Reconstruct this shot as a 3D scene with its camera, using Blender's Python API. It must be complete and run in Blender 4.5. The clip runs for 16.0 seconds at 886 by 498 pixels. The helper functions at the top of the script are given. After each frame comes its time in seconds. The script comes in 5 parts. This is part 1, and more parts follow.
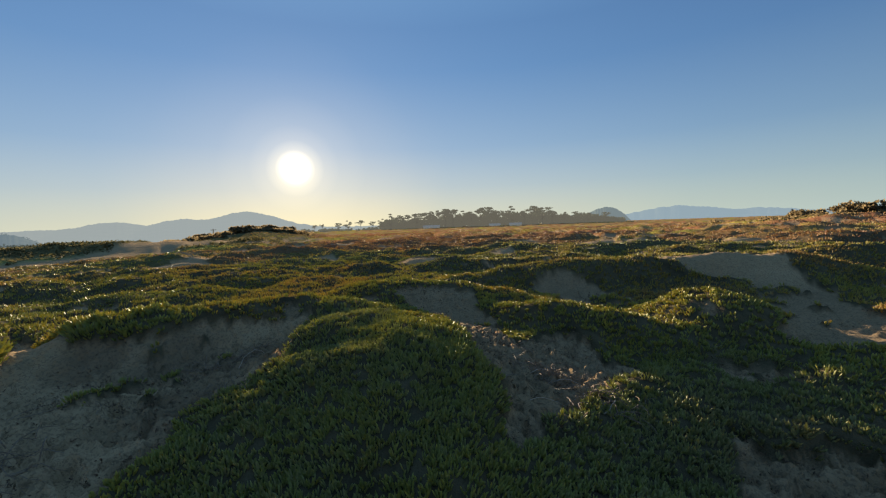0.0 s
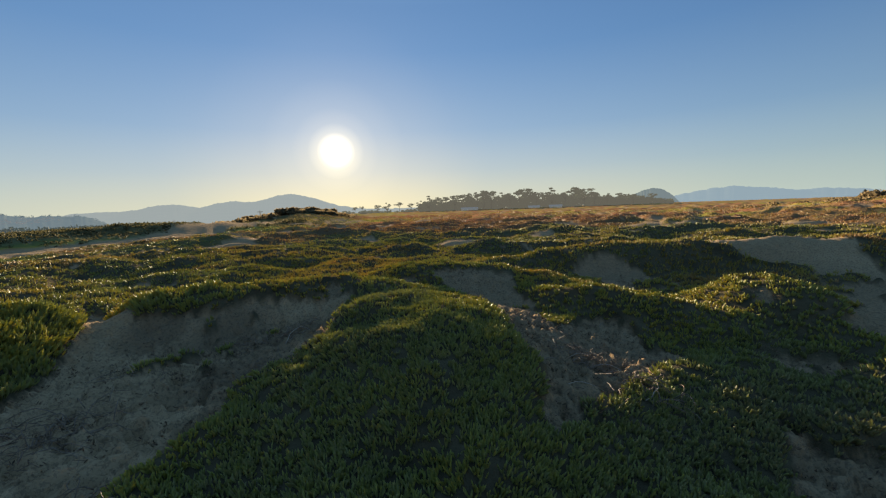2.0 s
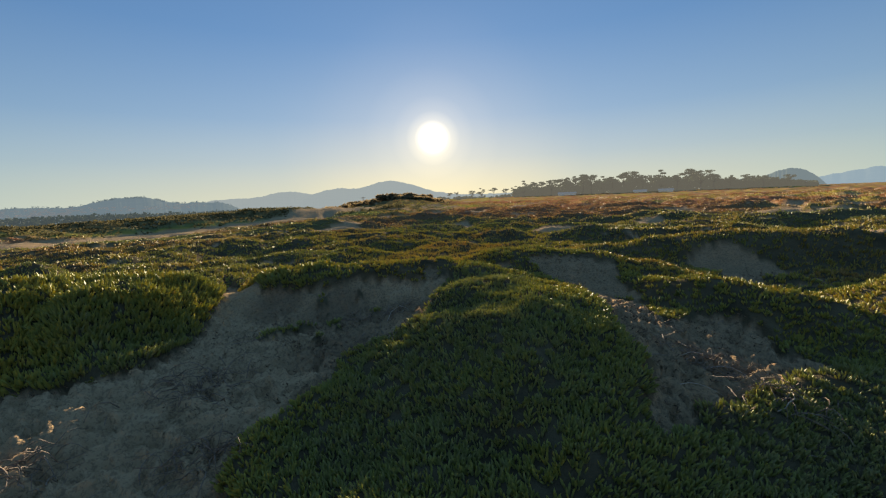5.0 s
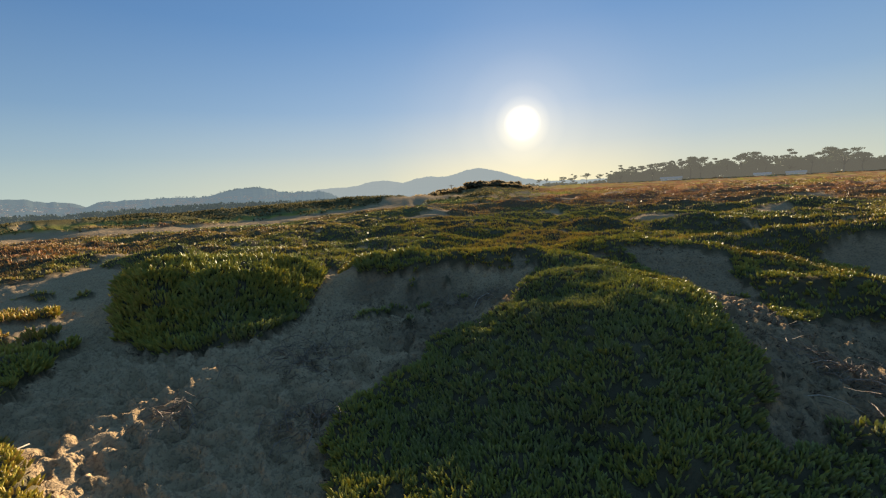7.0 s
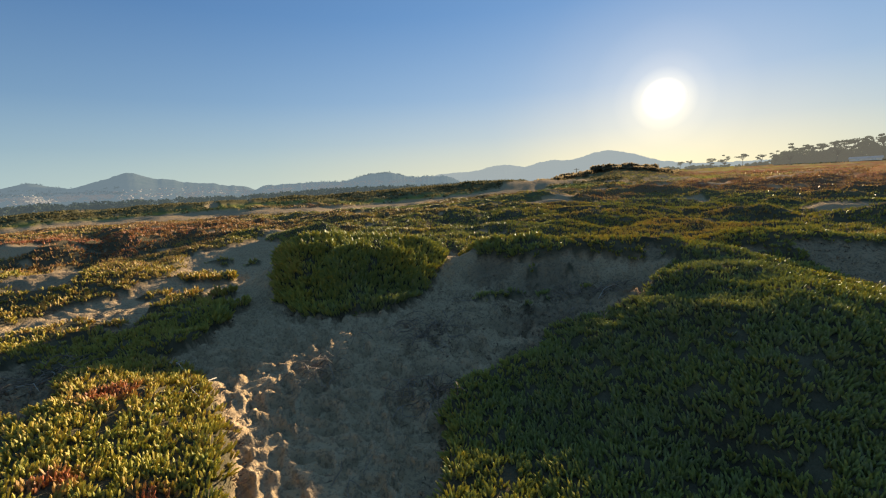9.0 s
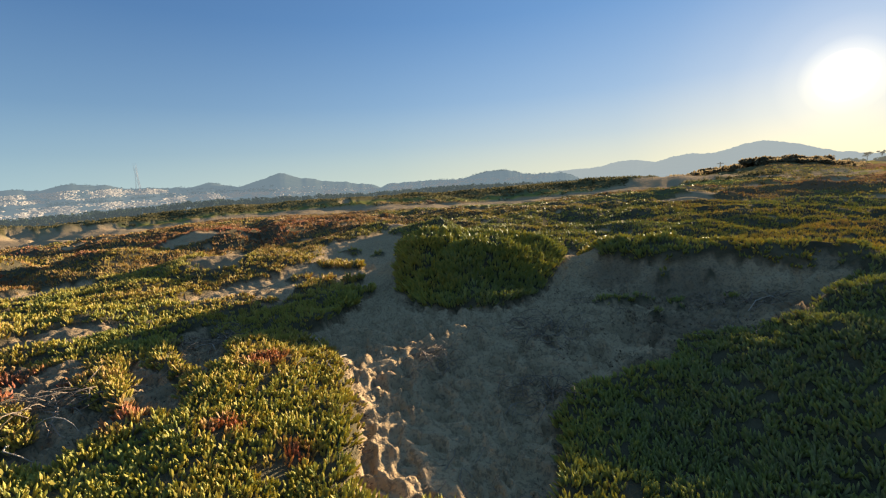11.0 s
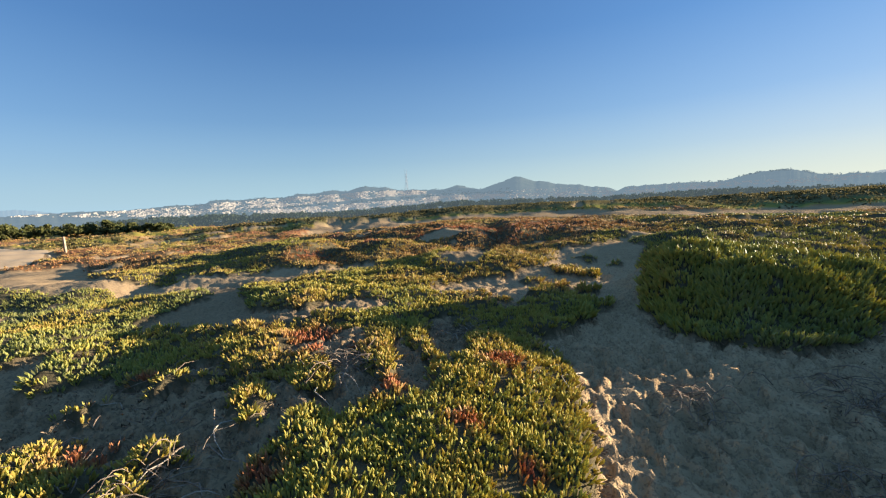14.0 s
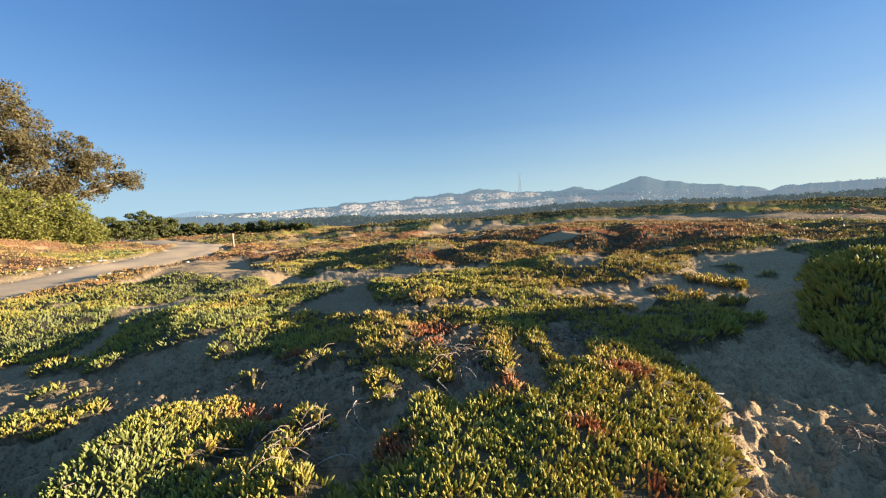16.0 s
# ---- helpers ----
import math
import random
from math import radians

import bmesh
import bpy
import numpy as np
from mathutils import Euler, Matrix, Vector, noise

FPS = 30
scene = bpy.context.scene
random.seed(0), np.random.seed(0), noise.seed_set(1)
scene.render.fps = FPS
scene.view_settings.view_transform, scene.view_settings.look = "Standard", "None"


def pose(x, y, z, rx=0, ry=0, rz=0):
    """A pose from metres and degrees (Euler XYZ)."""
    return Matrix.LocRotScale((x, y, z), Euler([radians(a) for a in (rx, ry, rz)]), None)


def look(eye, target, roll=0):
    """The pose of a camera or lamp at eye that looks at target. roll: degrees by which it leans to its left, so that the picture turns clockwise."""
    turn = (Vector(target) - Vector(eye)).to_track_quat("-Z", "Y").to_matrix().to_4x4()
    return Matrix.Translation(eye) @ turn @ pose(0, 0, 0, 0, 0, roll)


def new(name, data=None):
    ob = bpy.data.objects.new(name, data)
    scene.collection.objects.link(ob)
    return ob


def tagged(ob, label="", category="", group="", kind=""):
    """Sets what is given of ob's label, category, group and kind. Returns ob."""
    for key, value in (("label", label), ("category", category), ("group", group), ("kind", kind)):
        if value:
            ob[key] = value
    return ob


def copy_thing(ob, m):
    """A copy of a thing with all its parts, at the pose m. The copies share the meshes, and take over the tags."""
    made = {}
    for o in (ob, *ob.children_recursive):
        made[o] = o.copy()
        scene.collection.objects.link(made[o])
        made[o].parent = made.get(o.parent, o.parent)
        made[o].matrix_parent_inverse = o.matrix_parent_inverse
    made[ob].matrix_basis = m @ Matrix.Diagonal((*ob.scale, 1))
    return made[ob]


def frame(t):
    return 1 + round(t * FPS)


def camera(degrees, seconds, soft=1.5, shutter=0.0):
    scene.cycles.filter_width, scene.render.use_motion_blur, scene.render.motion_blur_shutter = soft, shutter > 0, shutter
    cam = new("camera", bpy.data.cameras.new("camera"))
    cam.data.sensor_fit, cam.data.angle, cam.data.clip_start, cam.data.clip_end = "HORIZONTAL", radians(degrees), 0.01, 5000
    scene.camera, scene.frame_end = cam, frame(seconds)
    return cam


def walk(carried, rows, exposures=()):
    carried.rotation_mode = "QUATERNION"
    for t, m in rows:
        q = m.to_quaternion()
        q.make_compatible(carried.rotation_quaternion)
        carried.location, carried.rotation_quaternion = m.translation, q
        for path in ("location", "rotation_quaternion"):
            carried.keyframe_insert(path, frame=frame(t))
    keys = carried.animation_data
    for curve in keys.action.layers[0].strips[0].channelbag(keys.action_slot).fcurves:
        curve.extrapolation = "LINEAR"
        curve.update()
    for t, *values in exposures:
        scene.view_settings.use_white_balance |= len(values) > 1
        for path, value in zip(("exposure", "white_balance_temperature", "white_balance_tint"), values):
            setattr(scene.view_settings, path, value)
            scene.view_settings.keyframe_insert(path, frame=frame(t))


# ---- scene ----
# ---------------------------------------------------------------- camera
EYE = 1.5
cam = camera(93.84, 16.0, 1.2)
PATH = [
    (0.0, 0.0000, 0.0000, -0.0000, 0.000, -3.279, 1.984),
    (0.5, -0.0016, -0.0036, 0.0020, 1.345, -3.822, 2.000),
    (1.0, -0.0024, 0.0013, 0.0024, 2.610, -4.433, 1.986),
    (1.5, -0.0005, -0.0049, -0.0026, 3.848, -5.003, 2.044),
    (2.0, -0.0069, -0.0012, -0.0024, 5.242, -5.567, 1.986),
    (2.5, -0.0169, 0.0014, -0.0048, 6.793, -6.007, 1.985),
    (3.0, -0.0266, 0.0123, -0.0120, 8.615, -6.350, 1.977),
    (3.5, -0.0340, 0.0111, -0.0110, 10.696, -6.555, 1.936),
    (4.0, -0.0437, 0.0181, -0.0128, 13.006, -6.703, 1.973),
    (6.5, -0.0409, -0.0097, -0.0082, 26.907, -7.882, 2.831),
    (7.0, -0.0513, -0.0072, -0.0105, 30.114, -8.238, 2.933),
    (7.5, -0.0639, 0.0003, -0.0156, 33.613, -8.650, 3.097),
    (8.0, -0.0660, -0.0159, -0.0149, 37.463, -8.905, 3.046),
    (8.5, -0.0679, -0.0144, -0.0181, 41.873, -9.200, 3.017),
    (9.0, -0.0794, -0.0149, -0.0222, 46.564, -9.482, 3.058),
    (9.5, -0.0817, -0.0228, -0.0289, 51.452, -9.570, 3.205),
    (12.0, -0.2126, -0.1049, -0.0432, 69.974, -8.164, 3.254),
    (12.5, -0.2933, -0.1535, -0.0337, 75.182, -7.780, 3.120),
    (13.0, -0.3183, -0.1400, -0.0279, 81.085, -7.384, 3.010),
    (13.5, -0.3134, -0.1250, -0.0214, 87.238, -7.060, 2.814),
    (14.0, -0.3251, -0.1328, -0.0235, 93.369, -6.829, 2.792),
    (14.5, -0.3087, -0.1423, -0.0267, 99.011, -6.533, 2.908),
    (15.0, -0.2824, -0.1665, -0.0267, 103.495, -6.313, 2.943),
    (15.5, -0.2591, -0.1828, -0.0233, 106.762, -6.071, 2.955),
    (16.0, -0.2336, -0.1908, -0.0252, 108.823, -5.752, 2.901),
]
EXPOSURES = [(0, 1.69, 7150, 10), (4, 1.69, 7150, 10), (8, 1.76, 7020, 10), (12, 1.94, 6900, 10), (14, 2.03, 6420, 10), (16, 2.11, 6280, 10)]
walk(cam, [(t, pose(x, y, EYE + z, 90 + pitch, roll, yaw)) for t, x, y, z, yaw, pitch, roll in PATH], EXPOSURES)

# ---------------------------------------------------------------- light
SUN_AZ, SUN_EL = -19.2, 7.9           # degrees: clockwise from +y, above the level
saz, sel = radians(SUN_AZ), radians(SUN_EL)
SUN_DIR = Vector((math.sin(saz) * math.cos(sel), math.cos(saz) * math.cos(sel), math.sin(sel)))
SKY, SUN_POWER = 0.042, 5.0

world = bpy.data.worlds.new("sky")
scene.world = world
world.use_nodes = True
wt = world.node_tree
wt.nodes.clear()
sky = wt.nodes.new("ShaderNodeTexSky")
sky.sky_type = "NISHITA"
sky.sun_disc = False
sky.sun_elevation, sky.sun_rotation = sel, saz
sky.altitude, sky.air_density, sky.dust_density, sky.ozone_density = 60, 1.0, 0.1, 1.6
bg = wt.nodes.new("ShaderNodeBackground")
bg.inputs["Strength"].default_value = SKY


def wmath(op, a, b):
    """A vector sum in the world's nodes."""
    n = wt.nodes.new("ShaderNodeVectorMath")
    n.operation = op
    for sock, v in zip(n.inputs, (a, b)):
        if isinstance(v, tuple):
            sock.default_value = v
        else:
            wt.links.new(v, sock)
    return n.outputs[0]


# clear deep blue overhead, softened towards the sun
blue = wmath("MULTIPLY", sky.outputs[0], (0.57, 0.94, 1.57))
soft = wmath("DIVIDE", blue, wmath("ADD", (1.0, 1.0, 1.0), wmath("DIVIDE", blue, (5.0, 6.0, 9.0))))
# pale marine haze that lies along the horizon, warmer below the sun
tc = wt.nodes.new("ShaderNodeTexCoord")
dot = wt.nodes.new("ShaderNodeVectorMath")
dot.operation = "DOT_PRODUCT"
dot.inputs[1].default_value = SUN_DIR
wt.links.new(tc.outputs["Generated"], dot.inputs[0])
haze = wt.nodes.new("ShaderNodeValToRGB")
half = wt.nodes.new("ShaderNodeMapRange")
half.inputs["From Min"].default_value = -1.0
wt.links.new(dot.outputs["Value"], half.inputs["Value"])
wt.links.new(half.outputs[0], haze.inputs[0])
HAZE = [(0.0, (0.26, 0.385, 0.485)), (0.5, (0.275, 0.405, 0.48)), (0.82, (0.385, 0.465, 0.45)), (0.97, (0.54, 0.55, 0.45)), (0.996, (0.74, 0.67, 0.45))]


def set_ramp(node, stops):
    el = node.color_ramp.elements
    el[0].position, el[0].color = stops[0][0], (*stops[0][1], 1)
    el[1].position, el[1].color = stops[-1][0], (*stops[-1][1], 1)
    for pos, c in stops[1:-1]:
        el.new(pos).color = (*c, 1)


set_ramp(haze, HAZE)
pale = wmath("MULTIPLY", haze.outputs[0], (10.0, 10.0, 10.0))
sep = wt.nodes.new("ShaderNodeSeparateXYZ")
wt.links.new(tc.outputs["Generated"], sep.inputs[0])
depth = wt.nodes.new("ShaderNodeValToRGB")
wt.links.new(sep.outputs[2], depth.inputs[0])
set_ramp(depth, [(pos, (c, c, c)) for pos, c in ((0.0, 0.92), (0.03, 0.72), (0.09, 0.38), (0.18, 0.13), (0.34, 0.0))])
# overhead, out of view, the sky is raised and warmed to fill shade
lift = wt.nodes.new("ShaderNodeValToRGB")
wt.links.new(sep.outputs[2], lift.inputs[0])
set_ramp(lift, [(0.0, (0.29, 0.29, 0.29)), (0.42, (0.30, 0.30, 0.30)), (1.0, (1.03, 0.89, 0.66))])
soft = wmath("MULTIPLY", soft, wmath("MULTIPLY", lift.outputs[0], (4.0, 4.0, 4.0)))
hazed = wt.nodes.new("ShaderNodeMix")
hazed.data_type = "RGBA"
wt.links.new(depth.outputs[0], hazed.inputs[0])
wt.links.new(soft, hazed.inputs[6])
wt.links.new(pale, hazed.inputs[7])
wt.links.new(hazed.outputs[2], bg.inputs[0])
# the sun's own disc and the bright air close round it
ramp = wt.nodes.new("ShaderNodeValToRGB")
mr = wt.nodes.new("ShaderNodeMapRange")
mr.inputs["From Min"].default_value = math.cos(radians(16))
mr.inputs["From Max"].default_value = 1.0
wt.links.new(dot.outputs["Value"], mr.inputs["Value"])
wt.links.new(mr.outputs[0], ramp.inputs[0])


def cos_stop(deg):
    return (math.cos(radians(deg)) - math.cos(radians(16))) / (1 - math.cos(radians(16)))


ramp.color_ramp.elements[0].position = 0.0
ramp.color_ramp.elements[0].color = (0, 0, 0, 1)
ramp.color_ramp.elements[1].position = cos_stop(1.0)
ramp.color_ramp.elements[1].color = (1, 0.95, 0.8, 1)
for deg, c in ((9.0, (0.003, 0.0024, 0.0013)), (5.5, (0.010, 0.008, 0.0044)), (3.6, (0.022, 0.017, 0.009)), (2.4, (0.048, 0.038, 0.021)), (1.8, (0.10, 0.08, 0.05)), (1.4, (0.30, 0.25, 0.17))):
    e = ramp.color_ramp.elements.new(cos_stop(deg))
    e.color = (*c, 1)
glow = wt.nodes.new("ShaderNodeBackground")
glow.inputs["Strength"].default_value = 2.3
wt.links.new(ramp.outputs[0], glow.inputs[0])
both = wt.nodes.new("ShaderNodeAddShader")
wout = wt.nodes.new("ShaderNodeOutputWorld")
wt.links.new(bg.outputs[0], both.inputs[0])
wt.links.new(glow.outputs[0], both.inputs[1])
wt.links.new(both.outputs[0], wout.inputs[0])

lamp = bpy.data.lights.new("sun", "SUN")
lamp.energy, lamp.angle, lamp.color = SUN_POWER, radians(0.6), (1.0, 0.855, 0.63)
sun = new("sun", lamp)
sun.matrix_world = look(SUN_DIR * 50, (0, 0, 0))


# ---------------------------------------------------------------- small tools
def rad(a):
    return a * math.pi / 180


def vnoise(x, y, seed=0):
    """Smooth value noise on arrays, -1 to 1."""
    xi, yi = np.floor(x).astype(np.int64), np.floor(y).astype(np.int64)
    fx, fy = x - xi, y - yi
    fx, fy = fx * fx * (3 - 2 * fx), fy * fy * (3 - 2 * fy)

    def h(a, b):
        k = (a * 374761393 + b * 668265263 + seed * 974634777) & 0xFFFFFFFF
        k = ((k ^ (k >> 13)) * 1274126177) & 0xFFFFFFFF
        k = ((k ^ (k >> 16)) * 2246822519) & 0xFFFFFFFF
        return (k ^ (k >> 15)) / 2147483648.0 - 1.0

    a, b, c, d = h(xi, yi), h(xi + 1, yi), h(xi, yi + 1), h(xi + 1, yi + 1)
    return (a * (1 - fx) + b * fx) * (1 - fy) + (c * (1 - fx) + d * fx) * fy


def fbm(x, y, octaves=4, seed=0):
    s, a, n = 0.0, 0.5, 0.0
    for o in range(octaves):
        s = s + a * vnoise(x * 2 ** o + 17.3 * o, y * 2 ** o - 9.1 * o, seed + o)
        n += a
        a *= 0.5
    return s / n


def sstep(a, b, x):
    t = np.clip((x - a) / (b - a), 0, 1)
    return t * t * (3 - 2 * t)


def inside(poly, x, y):
    """Signed distance to a closed outline in plan, positive inside."""
    d = np.full(np.shape(x), 1e9)
    s = np.zeros(np.shape(x), bool)
    n = len(poly)
    for i in range(n):
        (ax, ay), (bx, by) = poly[i], poly[(i + 1) % n]
        ex, ey = bx - ax, by - ay
        t = np.clip(((x - ax) * ex + (y - ay) * ey) / (ex * ex + ey * ey), 0, 1)
        d = np.minimum(d, np.hypot(x - ax - t * ex, y - ay - t * ey))
        c = ((ay > y) != (by > y)) & (x < (bx - ax) * (y - ay) / (by - ay if by != ay else 1e-9) + ax)
        s ^= c
    return np.where(s, d, -d)


def along(line, x, y):
    """Distance to an open line in plan."""
    d = np.full(np.shape(x), 1e9)
    for (ax, ay), (bx, by) in zip(line, line[1:]):
        ex, ey = bx - ax, by - ay
        t = np.clip(((x - ax) * ex + (y - ay) * ey) / (ex * ex + ey * ey), 0, 1)
        d = np.minimum(d, np.hypot(x - ax - t * ex, y - ay - t * ey))
    return d


def mesh_arrays(name, verts, faces, mat, attrs=(), smooth=False):
    """A mesh from arrays; faces all of one size."""
    me = bpy.data.meshes.new(name)
    verts, faces = np.asarray(verts, np.float32), np.asarray(faces, np.int32)
    k = faces.shape[1]
    me.vertices.add(len(verts))
    me.vertices.foreach_set("co", verts.ravel())
    me.loops.add(faces.size)
    me.loops.foreach_set("vertex_index", faces.ravel())
    me.polygons.add(len(faces))
    me.polygons.foreach_set("loop_start", np.arange(0, faces.size, k, dtype=np.int32))
    me.polygons.foreach_set("loop_total", np.full(len(faces), k, np.int32))
    me.polygons.foreach_set("use_smooth", np.full(len(faces), smooth))
    for key, values in attrs:
        at = me.attributes.new(key, "FLOAT", "POINT")
        at.data.foreach_set("value", np.asarray(values, np.float32))
    me.update(calc_edges=True)
    me.validate()
    if mat:
        me.materials.append(mat)
    return me


def part(name, bm, material, parent=None, label="", smooth=True):
    me = bpy.data.meshes.new(name)
    bm.to_mesh(me)
    bm.free()
    for p in me.polygons:
        p.use_smooth = smooth
    me.materials.append(material)
    ob = new(name, me)
    ob.parent = parent
    return tagged(ob, label) if label else ob


def data_part(name, me, parent=None, label=""):
    ob = new(name, me)
    ob.parent = parent
    return tagged(ob, label) if label else ob


# ---------------------------------------------------------------- materials
class Nodes:
    def __init__(self, name):
        self.mat = bpy.data.materials.new(name)
        self.mat.use_nodes = True
        self.t = self.mat.node_tree
        self.t.nodes.clear()
        self.out = self.add("ShaderNodeOutputMaterial")

    def add(self, kind, **kw):
        n = self.t.nodes.new(kind)
        for k, v in kw.items():
            n.inputs[k.replace("_", " ")].default_value = v
        return n

    def link(self, a, b):
        self.t.links.new(a, b)

    def noise(self, scale, detail=4.0, rough=0.55, vec=None):
        n = self.add("ShaderNodeTexNoise", Scale=scale, Detail=detail, Roughness=rough)
        self.link(vec or self.coord(), n.inputs["Vector"])
        return n.outputs["Fac"]

    def coord(self):
        return self.add("ShaderNodeNewGeometry").outputs["Position"]

    def attr(self, name):
        n = self.add("ShaderNodeAttribute")
        n.attribute_name = name
        return n.outputs["Fac"]

    def ramp(self, fac, stops):
        n = self.add("ShaderNodeValToRGB")
        el = n.color_ramp.elements
        el[0].position, el[0].color = stops[0][0], (*stops[0][1], 1)
        el[1].position, el[1].color = stops[-1][0], (*stops[-1][1], 1)
        for p, c in stops[1:-1]:
            el.new(p).color = (*c, 1)
        self.link(fac, n.inputs[0])
        return n.outputs[0]

    def mix(self, fac, a, b, blend="MIX"):
        n = self.t.nodes.new("ShaderNodeMix")
        n.data_type, n.blend_type = "RGBA", blend
        for sock, v in ((n.inputs[0], fac), (n.inputs[6], a), (n.inputs[7], b)):
            if isinstance(v, (int, float)):
                sock.default_value = v
            elif isinstance(v, tuple):
                sock.default_value = (*v, 1)
            else:
                self.link(v, sock)
        return n.outputs[2]

    def math(self, op, a, b=0.0, clamp=False):
        n = self.t.nodes.new("ShaderNodeMath")
        n.operation, n.use_clamp = op, clamp
        for sock, v in ((n.inputs[0], a), (n.inputs[1], b)):
            if isinstance(v, (int, float)):
                sock.default_value = v
            else:
                self.link(v, sock)
        return n.outputs[0]

    def bump(self, height, strength=0.5, distance=0.02):
        n = self.add("ShaderNodeBump", Strength=strength, Distance=distance)
        self.link(height, n.inputs["Height"])
        return n.outputs[0]

    def finish(self, color, rough=0.8, normal=None, trans=None, spec=0.3, haze_glow=None):
        p = self.add("ShaderNodeBsdfPrincipled", Roughness=rough)
        p.inputs["Specular IOR Level"].default_value = spec
        if isinstance(color, tuple):
            p.inputs["Base Color"].default_value = (*color, 1)
        else:
            self.link(color, p.inputs["Base Color"])
        if normal:
            self.link(normal, p.inputs["Normal"])
        shader = p.outputs[0]
        if trans:
            fac, tint = trans
            tr = self.add("ShaderNodeBsdfTranslucent")
            if isinstance(tint, tuple):
                tr.inputs[0].default_value = (*tint, 1)
            else:
                self.link(tint, tr.inputs[0])
            m = self.add("ShaderNodeMixShader")
            m.inputs[0].default_value = fac
            self.link(shader, m.inputs[1])
            self.link(tr.outputs[0], m.inputs[2])
            shader = m.outputs[0]
        # distance haze painted on: an even glow mixed over the surface
        if haze_glow:
            fac, col, power = haze_glow
            e = self.add("ShaderNodeEmission", Strength=power)
            e.inputs[0].default_value = (*col, 1)
            m = self.add("ShaderNodeMixShader")
            m.inputs[0].default_value = fac
            self.link(shader, m.inputs[1])
            self.link(e.outputs[0], m.inputs[2])
            shader = m.outputs[0]
        self.link(shader, self.out.inputs[0])
        return self.mat


LEAF_RAMP = [(0.0, (0.21, 0.205, 0.125)), (0.13, (0.245, 0.265, 0.14)), (0.3, (0.25, 0.30, 0.085)), (0.48, (0.49, 0.395, 0.075)),
             (0.66, (0.50, 0.30, 0.12)), (0.84, (0.45, 0.17, 0.09)), (1.0, (0.46, 0.09, 0.08))]


def leaf_material(name="ice plant leaf"):
    n = Nodes(name)
    rnd = n.add("ShaderNodeNewGeometry").outputs["Random Per Island"]
    tone = n.math("ADD", n.attr("tone"), n.math("MULTIPLY", n.math("SUBTRACT", rnd, 0.5), 0.22), True)
    col = n.ramp(tone, LEAF_RAMP)
    # leaves mixed darker and browner towards the base, yellower towards the tip
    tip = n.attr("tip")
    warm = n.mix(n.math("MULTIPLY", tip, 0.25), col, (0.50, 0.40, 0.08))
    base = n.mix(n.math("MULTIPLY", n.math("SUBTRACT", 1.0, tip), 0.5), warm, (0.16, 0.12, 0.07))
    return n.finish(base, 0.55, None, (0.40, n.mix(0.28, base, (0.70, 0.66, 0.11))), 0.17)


def ground_material():
    n = Nodes("dune ground")
    pos = n.coord()
    veg, tone = n.attr("veg"), n.attr("tone")
    s1, s2, s3 = n.noise(0.7, 5), n.noise(9.0, 6), n.noise(260.0, 2)
    sand = n.ramp(n.math("ADD", n.math("MULTIPLY", s1, 0.5), n.math("MULTIPLY", s2, 0.5)),
                  [(0.3, (0.45, 0.31, 0.17)), (0.52, (0.63, 0.435, 0.245)), (0.72, (0.72, 0.51, 0.30))])
    sand = n.mix(n.math("MULTIPLY", s3, 0.35), sand, (0.36, 0.26, 0.17))
    # dead leaf crumbs on the bare soil close to the mats
    amount = n.attr("litter")
    crumbs = n.math("MULTIPLY", n.math("GREATER_THAN", n.noise(34.0, 4, 0.7), 0.54), n.math("MULTIPLY", amount, 0.8))
    sand = n.mix(n.math("MULTIPLY", n.math("SUBTRACT", amount, 0.12), 0.95), sand, n.mix(n.noise(5.0, 4), (0.105, 0.07, 0.042), (0.22, 0.15, 0.092)))
    sand = n.mix(crumbs, sand, n.mix(n.noise(21.0, 2), (0.04, 0.03, 0.022), (0.24, 0.18, 0.12)))
    far = n.attr("far")
    v1, v2 = n.noise(2.2, 6, 0.65), n.noise(0.35, 5, 0.6)
    t2 = n.math("ADD", tone, n.math("MULTIPLY", n.math("SUBTRACT", v1, 0.5), 0.36), True)
    mat_far = n.mix(0.35, n.ramp(t2, LEAF_RAMP), (0.06, 0.05, 0.025))
    # brown soil under near mats, darkened as the shadow between the leaves
    mat_near = n.ramp(v1, [(0.3, (0.055, 0.045, 0.028)), (0.7, (0.12, 0.098, 0.058))])
    mat = n.mix(far, mat_near, mat_far)
    mat = n.mix(n.attr("scrub"), mat, n.ramp(v2, [(0.3, (0.085, 0.07, 0.035)), (0.7, (0.17, 0.135, 0.06))]))
    col = n.mix(veg, sand, mat)
    rough_h = n.math("ADD", n.math("MULTIPLY", n.noise(19.0, 6, 0.65), 0.7), n.math("MULTIPLY", n.noise(70.0, 3), 0.35))
    return n.finish(col, 0.95, n.bump(rough_h, 1.0, 0.028), None, 0.0)


def plain_material(name, a, b, scale=6.0, rough=0.85, bump=0.4, distance=0.02, trans=None, haze_glow=None, spec=0.25):
    n = Nodes(name)
    f = n.noise(scale, 6, 0.62)
    g = n.noise(scale * 7.3, 3, 0.6)
    h = n.math("ADD", n.math("MULTIPLY", f, 0.65), n.math("MULTIPLY", g, 0.35))
    col = n.ramp(h, [(0.33, a), (0.67, b)])
    return n.finish(col, rough, n.bump(h, bump, distance), (trans, col) if trans else None, spec, haze_glow)


